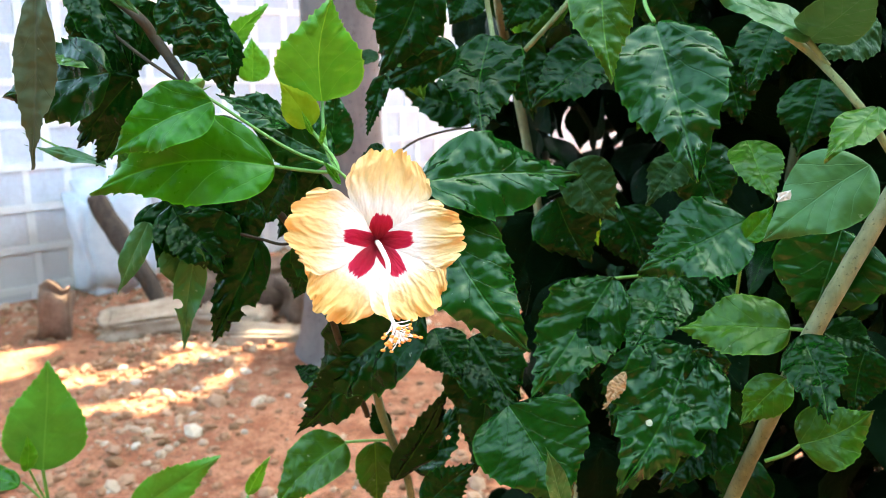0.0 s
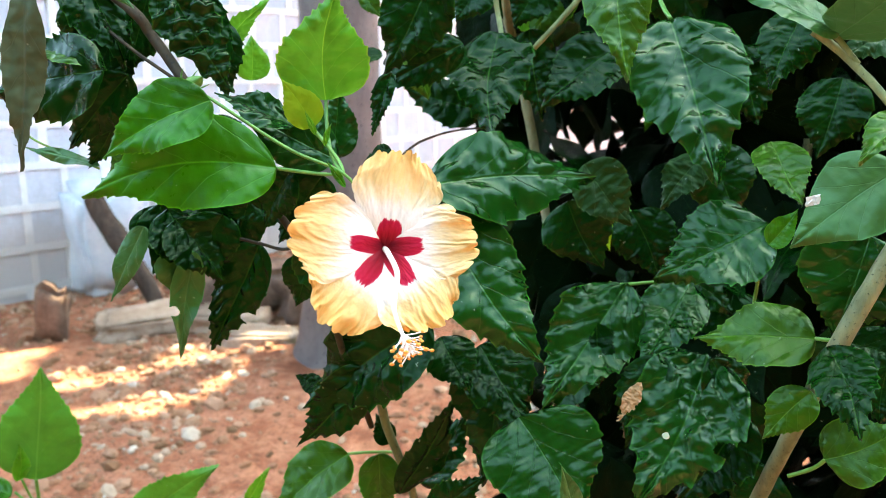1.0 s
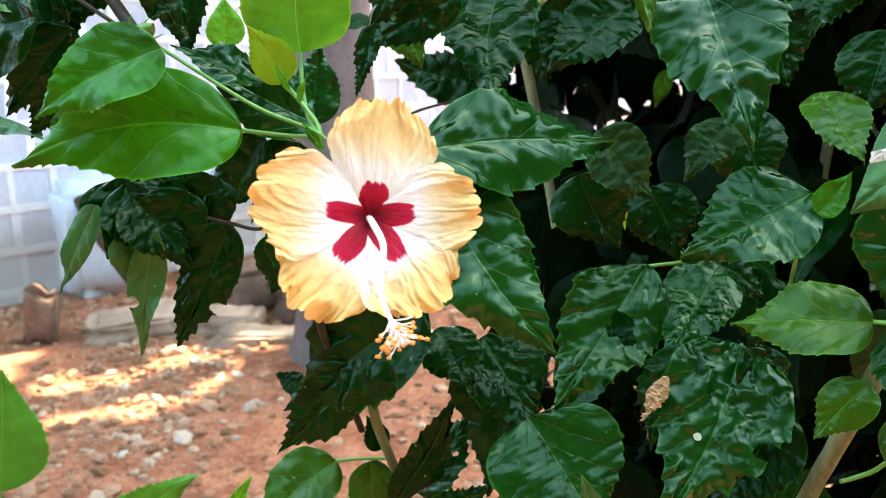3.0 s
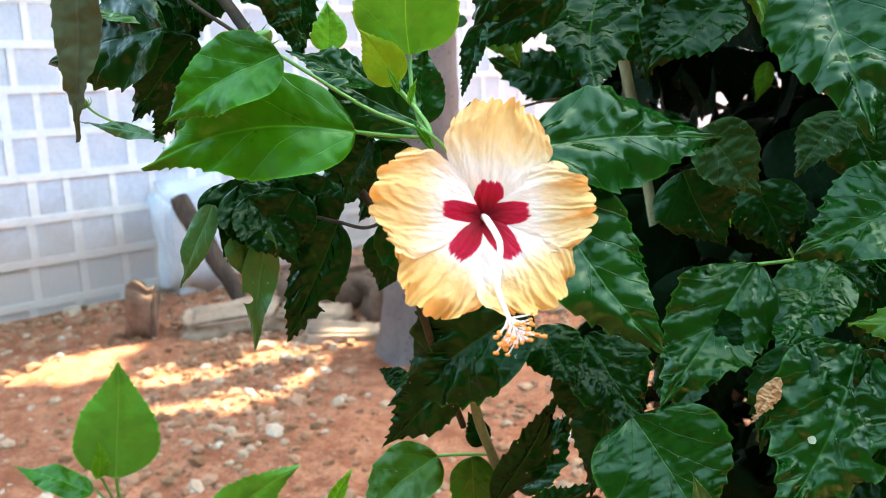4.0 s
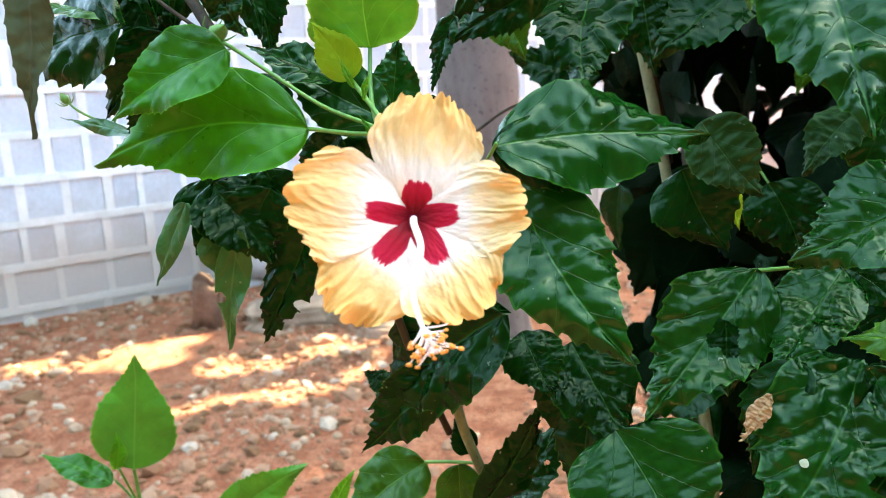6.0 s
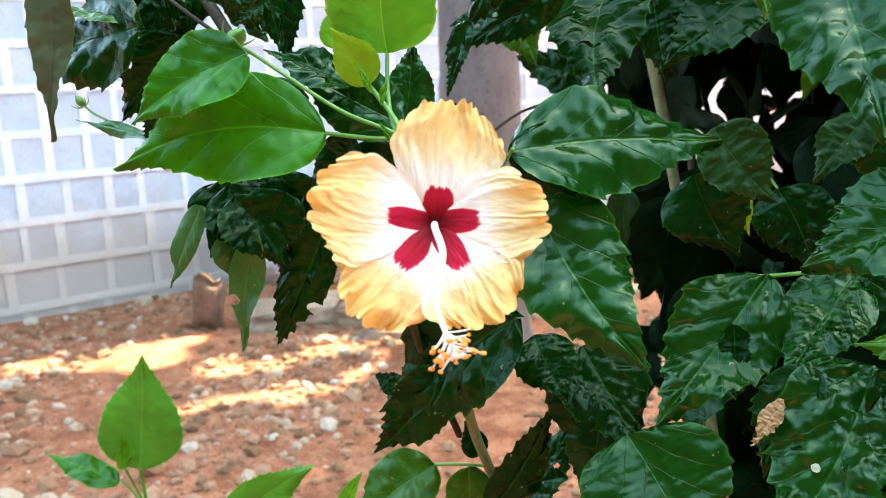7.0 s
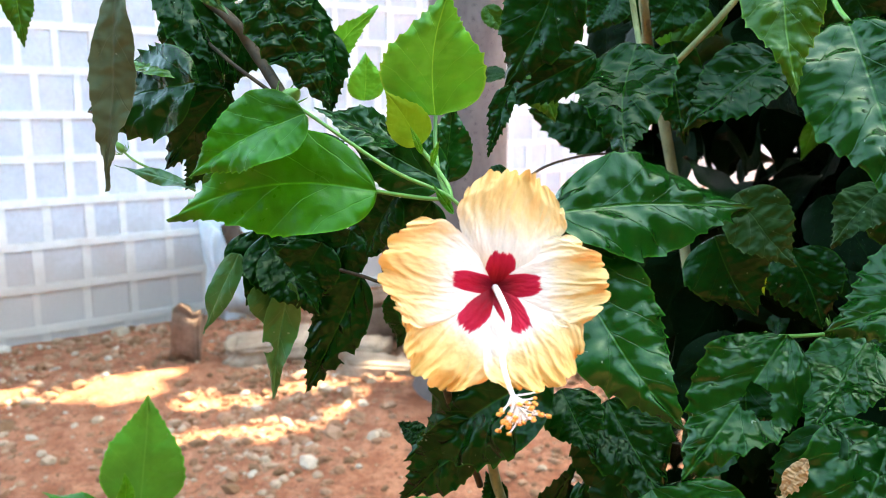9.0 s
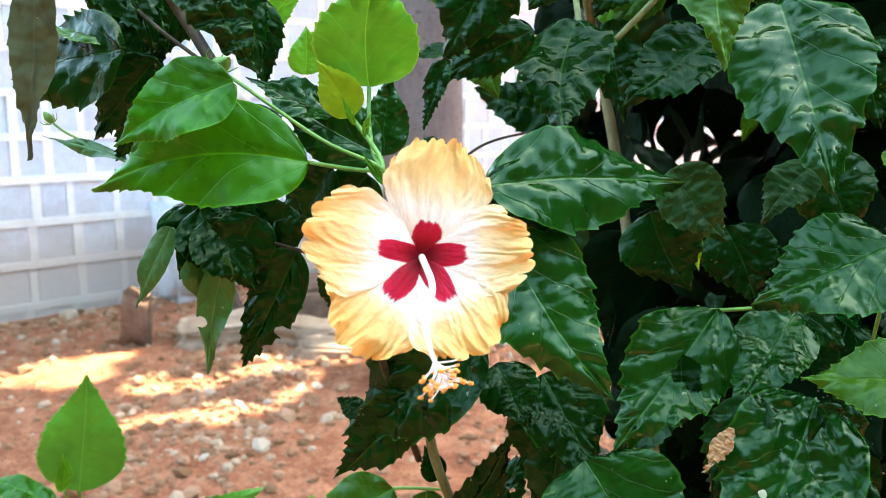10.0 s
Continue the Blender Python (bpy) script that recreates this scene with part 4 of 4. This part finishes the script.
leaf(bush, "dark", (-0.092, 0.757, 1.120), (-0.059, 0.757, 1.071), 0.053, (0.58, -0.72, 0.39), -0.01, 89)
leaf(bush, "dark", (-0.062, 0.750, 1.193), (-0.024, 0.750, 1.163), 0.030, (0.23, -0.93, 0.30), 0.01, 90)
leaf(bush, "dark", (-0.108, 0.770, 1.130), (-0.091, 0.765, 1.082), 0.044, (0.29, -0.93, 0.20), 0.04, 91)
leaf(bush, "dark", (-0.058, 0.765, 1.122), (-0.081, 0.765, 1.073), 0.045, (0.21, -0.97, -0.10), -0.02, 92)
leaf(bush, "dark", (-0.040, 0.775, 1.130), (-0.058, 0.775, 1.086), 0.040, (-0.10, -0.99, 0.04), -0.03, 93)
leaf(bush, "pale", (-0.093, 0.755, 1.096), (-0.089, 0.752, 1.058), 0.035, (0.54, -0.83, 0.12), 0.07, 94)
leaf(bush, "dark", (0.012, 0.740, 1.095), (-0.000, 0.745, 1.054), 0.034, (-0.00, -0.99, -0.12), 0.00, 95)
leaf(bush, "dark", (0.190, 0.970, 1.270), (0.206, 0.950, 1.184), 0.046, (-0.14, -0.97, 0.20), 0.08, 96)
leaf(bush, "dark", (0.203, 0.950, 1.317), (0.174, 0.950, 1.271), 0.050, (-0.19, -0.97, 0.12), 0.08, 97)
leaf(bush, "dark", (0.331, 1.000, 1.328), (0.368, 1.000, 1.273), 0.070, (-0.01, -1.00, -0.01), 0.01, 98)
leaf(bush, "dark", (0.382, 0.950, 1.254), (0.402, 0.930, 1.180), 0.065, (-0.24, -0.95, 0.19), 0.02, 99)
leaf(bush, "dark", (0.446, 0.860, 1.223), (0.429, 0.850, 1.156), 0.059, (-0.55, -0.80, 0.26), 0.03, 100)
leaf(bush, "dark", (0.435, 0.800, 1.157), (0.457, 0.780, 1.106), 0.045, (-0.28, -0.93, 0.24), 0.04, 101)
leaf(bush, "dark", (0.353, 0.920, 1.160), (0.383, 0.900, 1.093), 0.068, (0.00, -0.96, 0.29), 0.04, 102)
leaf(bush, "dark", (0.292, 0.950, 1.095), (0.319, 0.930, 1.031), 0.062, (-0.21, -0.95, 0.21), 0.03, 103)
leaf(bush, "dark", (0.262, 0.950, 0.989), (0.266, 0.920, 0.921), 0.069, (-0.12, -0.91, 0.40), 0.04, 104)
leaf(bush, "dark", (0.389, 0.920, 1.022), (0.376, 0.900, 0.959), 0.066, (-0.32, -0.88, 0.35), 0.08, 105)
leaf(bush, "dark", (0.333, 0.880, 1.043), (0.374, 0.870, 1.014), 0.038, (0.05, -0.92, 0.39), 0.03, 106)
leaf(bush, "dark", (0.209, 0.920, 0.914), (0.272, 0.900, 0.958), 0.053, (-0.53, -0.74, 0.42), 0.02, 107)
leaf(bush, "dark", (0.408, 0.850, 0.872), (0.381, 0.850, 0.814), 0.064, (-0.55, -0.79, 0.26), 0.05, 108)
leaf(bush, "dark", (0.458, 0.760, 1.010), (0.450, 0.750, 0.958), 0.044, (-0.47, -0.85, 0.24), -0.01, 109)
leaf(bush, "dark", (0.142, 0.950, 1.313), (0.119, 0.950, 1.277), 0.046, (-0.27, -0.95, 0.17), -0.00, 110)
leaf(bush, "mid", (0.018, 1.050, 1.316), (0.038, 1.050, 1.287), 0.021, (0.22, -0.96, 0.15), 0.09, 111)
leaf(bush, "olive", (0.038, 1.050, 1.250), (0.002, 1.050, 1.246), 0.022, (-0.08, -0.72, 0.69), 0.03, 112)
# four leaves in lighter kinds, their colour standing in for light from behind
leaf(bush, "lime", (0.184, 1.100, 1.300), (0.227, 1.100, 1.277), 0.038, (0.12, -0.97, 0.23), 0.03, 113)
leaf(bush, "lime", (0.424, 0.800, 1.273), (0.455, 0.800, 1.251), 0.028, (-0.09, -0.99, -0.12), -0.04, 114)
leaf(bush, "mid", (0.445, 0.880, 1.199), (0.472, 0.880, 1.173), 0.024, (0.02, -1.00, 0.02), 0.01, 115)
leaf(bush, "yellow", (0.257, 0.900, 1.104), (0.264, 0.900, 1.065), 0.013, (-0.06, -1.00, -0.01), 0.04, 116)
# lime and mid-green leaves deeper in the bush, coloured to look backlit
leaf(bush, "lime", (0.392, 1.30, 1.200), (0.380, 1.30, 1.150), 0.022, (-0.2, -0.95, 0.2), 0.05, 161)
leaf(bush, "mid", (0.235, 1.06, 1.325), (0.200, 1.05, 1.262), 0.050, (-0.1, -0.95, 0.2), 0.05, 162)
leaf(bush, "mid", (0.205, 1.10, 1.335), (0.250, 1.10, 1.285), 0.045, (0.1, -0.95, 0.3), 0.05, 163)
leaf(bush, "mid", (0.060, 1.00, 1.255), (0.095, 1.00, 1.205), 0.044, (0.1, -0.9, 0.4), 0.05, 165)
bud(bush, (-0.056, 0.700, 1.217), 0.0078, (0.55, -0.3, 0.35))
bud(bush, (-0.209, 0.77, 1.184), 0.0045, (-0.5, -0.2, 0.9))
leaf(bush, "pale", (-0.144, 0.752, 1.160), (-0.222, 0.770, 1.171), 0.011, (-0.05, -0.75, 0.66), 0.05, 151)
leaf(bush, "bright", (0.052, 0.675, 1.155), (0.040, 0.668, 1.172), 0.005, (0.1, -0.9, 0.3), 0.05, 152)
leaf(bush, "lime", (0.030, 0.695, 1.187), (0.024, 0.690, 1.203), 0.004, (0.1, -0.9, 0.3), 0.05, 153)
leaf(bush, "lime", (0.036, 0.692, 1.180), (0.042, 0.688, 1.195), 0.004, (0.1, -0.9, 0.3), 0.05, 154)


# ---- the open flower ----
def build_flower():
    centre = Vector((0.0855, 0.600, 1.1302))
    right, up, out = Vector((0.976, 0.214, -0.046)), Vector((-0.001, 0.213, 0.977)), Vector((0.2187, -0.9533, 0.2082))

    def place(x, y, z):
        return centre + right * x + up * y + out * z

    flower = part_of("flower", mesh_of("receptacle", *tube([place(0, 0, -0.035), place(0, 0, -0.022), place(0, 0, -0.008)], [0.004, 0.0065, 0.0045], 10, 4), STEM["green"]), bush, "open apricot hibiscus flower with a crimson eye")

    def add(name, me, label=""):
        ob = new(name, me)
        ob.parent = flower
        return tagged(ob, label)

    # direction in degrees, length, width, lift of the rim, order of overlap, roundness of the end, length and half width of the crimson blotch
    for k, (turn, length, width, lift, layer, rounding, eye_long, eye_half) in enumerate((
            (80, 0.0555, 0.0510, -0.001, 0.0042, 0.27, 0.0165, 0.0088), (170, 0.0550, 0.0510, 0.012, 0.0010, 0.26, 0.0215, 0.0060), (5, 0.0500, 0.0450, 0.011, -0.0004, 0.26, 0.0205, 0.0070),
            (231, 0.0540, 0.0485, 0.009, -0.0016, 0.24, 0.0250, 0.0085), (303, 0.0520, 0.0485, 0.011, 0.0006, 0.26, 0.0240, 0.0075))):
        a = radians(turn)
        ax, sx = Vector((math.cos(a), math.sin(a), 0)), Vector((math.sin(a), -math.cos(a), 0))
        off = Vector((k * 7.3, 2.1, 0))
        rows, cols = 64, 84
        verts, uvs, eyes = [], [], []
        for i in range(rows + 1):
            u = i / rows
            w = width / 2 * (0.12 + 0.88 * (1 - (1 - min(1, u / 0.70)) ** 1.6))
            w *= math.sqrt(max(0.0, 1 - max(0, (u - 0.70) / 0.72) ** 2))
            for j in range(cols + 1):
                v = 2 * j / cols - 1
                edge = max(abs(v) ** 5, u ** 8)
                rim = noise.noise(off + Vector((v * 2.6, 0, u * 1.2)))
                rim2 = noise.noise(off + Vector((v * 6.5, 4, u * 2)))
                lobe = abs(math.sin(math.pi * (v * 2.3 + 0.37 * k + 0.55 * rim2))) ** 0.55 - 0.75
                side = abs(math.sin(math.pi * (u * 3.4 + 0.2 * k + 0.6 * rim))) ** 0.55 - 0.75
                y = length * u * (1 - rounding * v * v * u) * (1 + u ** 4 * (0.07 * rim + 0.065 * lobe))
                x = v * w * (1 + abs(v) ** 4 * u * (0.07 * rim2 + 0.07 * side))
                z = -0.009 + 0.0105 * (1 - math.exp(-u * 9)) + lift * u ** 1.6 + layer * u
                z += 0.0022 * (0.4 - v * v) * u + 0.0022 * u * noise.noise(off + Vector((v * 2.0, u * 1.4, 3)))
                # ruffled rim, and creases that fan out towards it
                z += edge * u ** 2 * (0.0030 * math.sin(v * 10 + u * 6 + 2 * rim + k) + 0.0036 * lobe + 0.0022 * rim2)
                bent = v * 5.2 + 1.6 * rim + 0.9 * u * noise.noise(off + Vector((v * 2, u * 3, 31)))
                crease = 1 - abs(noise.noise(off + Vector((bent, u * 2.2, 8)))) * 2.2
                z += 0.0022 * u ** 2.0 * max(-0.2, crease) + 0.0007 * u ** 2 * noise.noise(off + Vector((bent * 2.7, u * 5.5, 5)))
                z += 0.0005 * u ** 1.5 * noise.noise(off + Vector((v * 17, u * 13, 14)))
                z -= 0.0040 * max(0, u - 0.82) / 0.18 * (0.5 + rim)
                if k == 0:
                    z += 0.0060 * max(0.0, v - 0.55) * math.sin(math.pi * min(1.0, u / 0.7))
                q = ax * y + sx * x
                verts.append(place(q.x, q.y, z))
                out_at = y / 0.056
                uvs.append((v * (0.25 + 0.75 * u), out_at + (0.15 * min(1.0, max(0.0, (out_at - 0.46) / 0.18)) if k > 2 else 0.0)))
                eyes.append(y / eye_long + 0.45 * (abs(x) / (eye_half * (0.55 + 0.45 * min(1.0, y / eye_long)))) ** 4)
        n = cols + 1
        faces = [(i * n + j, i * n + j + 1, (i + 1) * n + j + 1, (i + 1) * n + j) for i in range(rows) for j in range(cols)]
        add("petal", mesh_of("petal", verts, faces, PETAL, uvs=uvs, edge=[min(3.0, e) for e in eyes]))
    # the long style tube and its stamens
    line = [(0.0, 0.000, -0.010), (0.0005, -0.003, 0.004), (0.0038, -0.013, 0.016), (0.0024, -0.023, 0.022), (0.0010, -0.032, 0.026), (0.0035, -0.042, 0.030), (0.0085, -0.053, 0.032)]
    pts = [place(*p) for p in line]
    add("column", mesh_of("column", *tube(pts, [0.0017, 0.0016, 0.0015, 0.0014, 0.0013, 0.0011, 0.0009], 12, 8), COLUMN), "long curved white column")
    rng = random.Random(77)
    axis = (pts[-1] - pts[-2]).normalized()
    u0 = axis.orthogonal().normalized()
    w0 = axis.cross(u0)
    for k in range(38):
        t = 0.64 + 0.40 * k / 38
        root = pts[-3].lerp(pts[-2], min(1, t * 2)) if t < 0.5 else pts[-2].lerp(pts[-1], min(1, t * 2 - 1))
        a = k * 2.4
        d = (u0 * math.cos(a) + w0 * math.sin(a)) + axis * rng.uniform(0.1, 0.7)
        L = rng.uniform(0.0060, 0.0115)
        mid = root + d * L * 0.55 + axis * 0.001
        end = root + d * L + Vector((0, 0, -0.0012))
        fil = add("stamen", mesh_of("stamen", *tube([root, mid, end], [0.00035, 0.0003, 0.00026], 5, 3), FILAMENT))
        bm = bmesh.new()
        bmesh.ops.create_icosphere(bm, subdivisions=1, radius=rng.uniform(0.0009, 0.0014))
        for v in bm.verts:
            v.co = Vector((v.co.x * 1.2, v.co.y, v.co.z * 0.8)) * (1 + 0.25 * noise.noise(v.co * 1500 + Vector((k, 0, 0)))) + end
        me = bpy.data.meshes.new("anther")
        bm.to_mesh(me), bm.free()
        me.materials.append(ANTHER)
        an = new("anther", me)
        an.parent = fil
    for k in range(5):
        a = 2 * math.pi * k / 5
        d = u0 * math.cos(a) + w0 * math.sin(a)
        add("stigma", mesh_of("stigma", *tube([pts[-1], pts[-1] + axis * 0.002 + d * 0.0012, pts[-1] + axis * 0.0035 + d * 0.0028], [0.0005, 0.0005, 0.0008], 6, 3), COLUMN))
    # calyx and the stalk that joins the branch
    for k in range(5):
        a = 2 * math.pi * k / 5 + 0.4
        r = Vector((math.cos(a), math.sin(a), 0))
        tv, tf = tube([place(r.x * 0.004, r.y * 0.004, -0.020), place(r.x * 0.011, r.y * 0.011, -0.010), place(r.x * 0.017, r.y * 0.017, -0.002)], [0.0035, 0.004, 0.0008], 7, 4)
        add("sepal", mesh_of("sepal", tv, tf, STEM["green"]))
    branch(bush, "green", 0.0042, [tuple(place(0, 0, -0.034)), tuple(place(-0.004, -0.004, -0.055)), (0.064, 0.685, 1.128), (0.050, 0.700, 1.105), (0.03, 0.74, 1.08)])


build_flower()

# a scrap of white lint caught on a leaf
bm = bmesh.new()
bmesh.ops.create_grid(bm, x_segments=6, y_segments=5, size=0.5)
for v in bm.verts:
    n = noise.noise(v.co * 5)
    v.co = Vector((0.337, 0.6415, 1.151)) + Vector((v.co.x * 0.008 + n * 0.002, n * 0.0012, v.co.y * 0.006 + 0.2 * v.co.x * 0.01))
part("lint", bm, PAPER, bush, "scrap of white lint stuck to a leaf")

# ---- young shoots at the foot ----
seedling = thing("hibiscus_seedling", (-0.27, 0.96, 0.0), "young hibiscus shoot with a few fresh leaves", "shoot")
leaf(seedling, "young", (-0.387, 1.030, 0.756), (-0.352, 1.030, 0.898), 0.092, (0.48, -0.87, -0.12), -0.04, 200)
leaf(seedling, "bright", (-0.420, 1.030, 0.734), (-0.523, 1.040, 0.763), 0.038, (0.21, -0.43, 0.88), 0.04, 201)
leaf(seedling, "lime", (-0.396, 1.010, 0.764), (-0.389, 1.010, 0.811), 0.018, (0.65, -0.75, -0.10), 0.04, 202)
leaf(seedling, "young", (-0.264, 1.000, 0.717), (-0.159, 1.000, 0.797), 0.050, (-0.03, -1.00, 0.04), -0.03, 203)
leaf(seedling, "lime", (-0.109, 0.950, 0.769), (-0.083, 0.950, 0.817), 0.015, (0.20, -0.97, -0.11), 0.04, 204)
branch(seedling, "green", 0.0045, [(-0.387, 1.030, 0.757), (-0.385, 1.033, 0.69), (-0.34, 1.0, 0.4), (-0.27, 0.96, -0.03)])
branch(seedling, "green", 0.003, [(-0.415, 1.030, 0.739), (-0.400, 1.033, 0.72), (-0.386, 1.033, 0.70)])
branch(seedling, "green", 0.003, [(-0.392, 1.010, 0.766), (-0.390, 1.022, 0.735), (-0.385, 1.033, 0.70)])
branch(seedling, "green", 0.004, [(-0.264, 1.000, 0.717), (-0.275, 0.99, 0.6), (-0.28, 0.97, 0.3), (-0.27, 0.96, 0.0)])
branch(seedling, "green", 0.004, [(-0.109, 0.950, 0.769), (-0.14, 0.955, 0.6), (-0.22, 0.96, 0.3), (-0.27, 0.96, 0.0)])


# ---- foliage deeper in the bush, its shade put into the leaf colour ----
def open_side(x, y):
    """How far a place lies inside the bush, past the open garden side."""
    return x - (0.155 - 0.085 * (y - 0.2))


GAPS = (((0.29, 0.95, 1.196), (0.1997, 0.98, -0.025), 0.023), ((0.235, 0.95, 1.172), (0.118, 0.991, -0.056), 0.018))


def in_gap(x, y, z, spare):
    """Thin places in the bush, through which the pale wall behind it glimmers."""
    p = Vector((x, y, z))
    for at, way, half in GAPS:
        d = p - Vector(at)
        if (d - Vector(way) * d.dot(Vector(way))).length < half + spare:
            return True
    return False


def build_inner_leaves():
    rng = random.Random(21)
    kinds = []
    for k in range(7):
        vs, fs, uvs = blade(300 + k, rng.uniform(0.62, 0.82), rng.uniform(0.05, 0.3), 0.006, rows=26, cols=8, teeth=8)
        kinds.append([mesh_of("inner_leaf", vs, fs, LEAF["inner_shaded" if k < 4 else "dark"], uvs=uvs)])
    made = 0
    while made < 190:
        x, y, z = rng.uniform(0.0, 1.05), rng.uniform(0.90, 1.30), rng.uniform(0.55, 1.75)
        if open_side(x, y) < (0.13 if z < 1.0 else 0.08 if z < 1.2 else 0.03) or (y < 0.97 and x < 0.42 and rng.random() < 0.6) or in_gap(x, y, z, 0.03):
            continue
        size = rng.uniform(0.075, 0.115)
        ob = new("leaf", kinds[rng.randrange(7)][0])
        ob.parent = bush
        ob.matrix_parent_inverse = Matrix.Translation(-bush.location)
        ob.matrix_basis = pose(x, y, z + size * 0.6, rng.uniform(-15, 50), rng.uniform(-35, 35), 180 + rng.uniform(-60, 60)) @ pose(0, 0, 0, -90 + rng.uniform(0, 30), 0, 0) @ Matrix.Scale(size, 4)
        made += 1
    verts, faces, uvs = [], [], []
    low = [blade(330 + k, 0.72, 0.15, 0.006, rows=7, cols=4, teeth=3) for k in range(5)]
    made = 0
    while made < 4200:
        x, y, z = rng.uniform(-0.1, 1.9), rng.uniform(0.96, 2.1), rng.uniform(0.15, 2.25)
        inside = open_side(x, y)
        if inside < 0.13 + (0.10 if z < 0.95 else 0.0) or inside > 1.7 or in_gap(x, y, z, 0.02):
            continue
        vs, fs, us = low[rng.randrange(5)]
        m = pose(x, y, z, rng.uniform(-40, 60), rng.uniform(-50, 50), rng.uniform(0, 360)) @ pose(0, 0, 0, -70, 0, 0) @ Matrix.Scale(rng.uniform(0.08, 0.13), 4)
        b = len(verts)
        verts += [m @ v for v in vs]
        uvs += us
        faces += [tuple(i + b for i in f) for f in fs]
        made += 1
    ob = part_of("inner_foliage", mesh_of("inner_foliage", verts, faces, LEAF["inner_shaded"], uvs=uvs), bush, "dense inner foliage, coloured near-black for shade")
    ob["kind"] = "stuff"


build_inner_leaves()


# ---- stones, post and pillar by the wall ----
def boulder(name, at, size, turn, label, mat, seed, category="stone", group=""):
    bm = bmesh.new()
    bmesh.ops.create_cube(bm, size=1)
    bmesh.ops.bevel(bm, geom=bm.edges[:], offset=0.10, segments=2, affect="EDGES")
    bmesh.ops.subdivide_edges(bm, edges=bm.edges[:], cuts=3, use_grid_fill=True)
    for v in bm.verts:
        p = v.co.copy()
        v.co = p * (1 + 0.34 * noise.noise(p * 2.1 + Vector((seed, 0, 0))) + 0.13 * noise.noise(p * 6 + Vector((0, seed, 0))) + 0.07 * noise.noise(p * 15 + Vector((0, 0, seed))))
        v.co = Vector((v.co.x * size[0], v.co.y * size[1], v.co.z * size[2]))
    me = bpy.data.meshes.new(name)
    bm.to_mesh(me), bm.free()
    me.materials.append(mat)
    me.polygons.foreach_set("use_smooth", [True] * len(me.polygons))
    ob = new(name, me)
    ob.matrix_world = pose(at[0], at[1], at[2], *turn)
    return tagged(ob, label, category, group)


boulder("stone_slab", (-1.50, 3.98, 0.045), (0.44, 0.26, 0.10), (9, -3, 20), "pale broken stone slab lying on the earth", ROCK, 1, group="edging stones")
boulder("stone", (-1.08, 4.02, 0.04), (0.34, 0.22, 0.11), (4, 3, 2), "weathered edging stone lying on the earth", ROCK, 5, group="edging stones")
boulder("stone", (-0.88, 3.84, 0.010), (0.38, 0.20, 0.08), (3, 2, 8), "flat weathered stone beside the palm", ROCK, 9, group="edging stones")
boulder("stone", (-1.05, 4.45, 0.09), (0.62, 0.30, 0.26), (2, -2, 30), "brown earth-stained stone behind the edging", CONCRETE, 13, group="edging stones")
boulder("stone", (-0.62, 4.35, 0.08), (0.50, 0.28, 0.24), (-2, 3, 40), "brown earth-stained stone beside the palm", CONCRETE, 17, group="edging stones")
boulder("short_post", (-1.90, 3.86, 0.11), (0.15, 0.15, 0.30), (-4, 7, 20), "short leaning weathered concrete post", CONCRETE, 21, "post")
pil = on_wall(0.95, 0.07, 0.31)
boulder("pillar", (pil.x, pil.y, pil.z), (0.40, 0.26, 0.66), (0, 0, 48), "short whitewashed pillar against the wall", POST, 25, "pillar")
tv, tf = tube([(-1.93, 4.46, 0.60), (-1.78, 4.40, 0.38), (-1.66, 4.36, 0.20), (-1.56, 4.34, 0.03)], [0.055, 0.06, 0.05, 0.04], 10, 5)
tagged(new("dead_branch", mesh_of("dead_branch", [v + 0.012 * noise.noise_vector(v * 9) for v in tv], tf, STICK)), "dark dead branch leaning by the pillar", "branch")

# ---- the blocks of the wall ----
def block_mesh(width, seed):
    bm = bmesh.new()
    bmesh.ops.create_cube(bm, size=1)
    for v in bm.verts:
        v.co = Vector((v.co.x * width, v.co.y * 0.03, v.co.z * (COURSE - JOINT + 0.004)))
    bmesh.ops.bevel(bm, geom=bm.edges[:], offset=0.004, segments=1, affect="EDGES")
    for v in bm.verts:
        v.co += 0.003 * noise.noise_vector(v.co * 13 + Vector((seed, 0, 0)))
    me = bpy.data.meshes.new("block")
    bm.to_mesh(me), bm.free()
    me.materials.append(BLOCK)
    return me


WIDTHS = (0.105, 0.125, 0.145, 0.165, 0.185, 0.205, 0.225)
SIZES = [block_mesh(w, n) for n, w in enumerate(WIDTHS)]
near = [b for b in BLOCKS if -1.1 < b[0] < 4.6 and b[2] < 1.9][:299]
for s, w, z0 in near:
    k = min(range(len(WIDTHS)), key=lambda n: abs(WIDTHS[n] - w - 0.006))
    ob = new("block", SIZES[k])
    ob.parent = wall_boundary
    p = on_wall(s + w / 2, -0.021, z0 + (COURSE - JOINT) / 2)
    ob.matrix_basis = pose(p.x, p.y, p.z, 0, 0, 90 - 42)
far_verts, far_faces = [], []
for s, w, z0 in [b for b in BLOCKS if b not in near]:
    slab_mesh(far_verts, far_faces, s - 0.002, s + w + 0.002, -0.034, -0.006, z0 - 0.002, z0 + COURSE - JOINT + 0.002)
part_of("far_blocks", mesh_of("far_blocks", far_verts, far_faces, BLOCK, smooth=False), wall_boundary, "limewashed blocks farther along")["kind"] = "stuff"
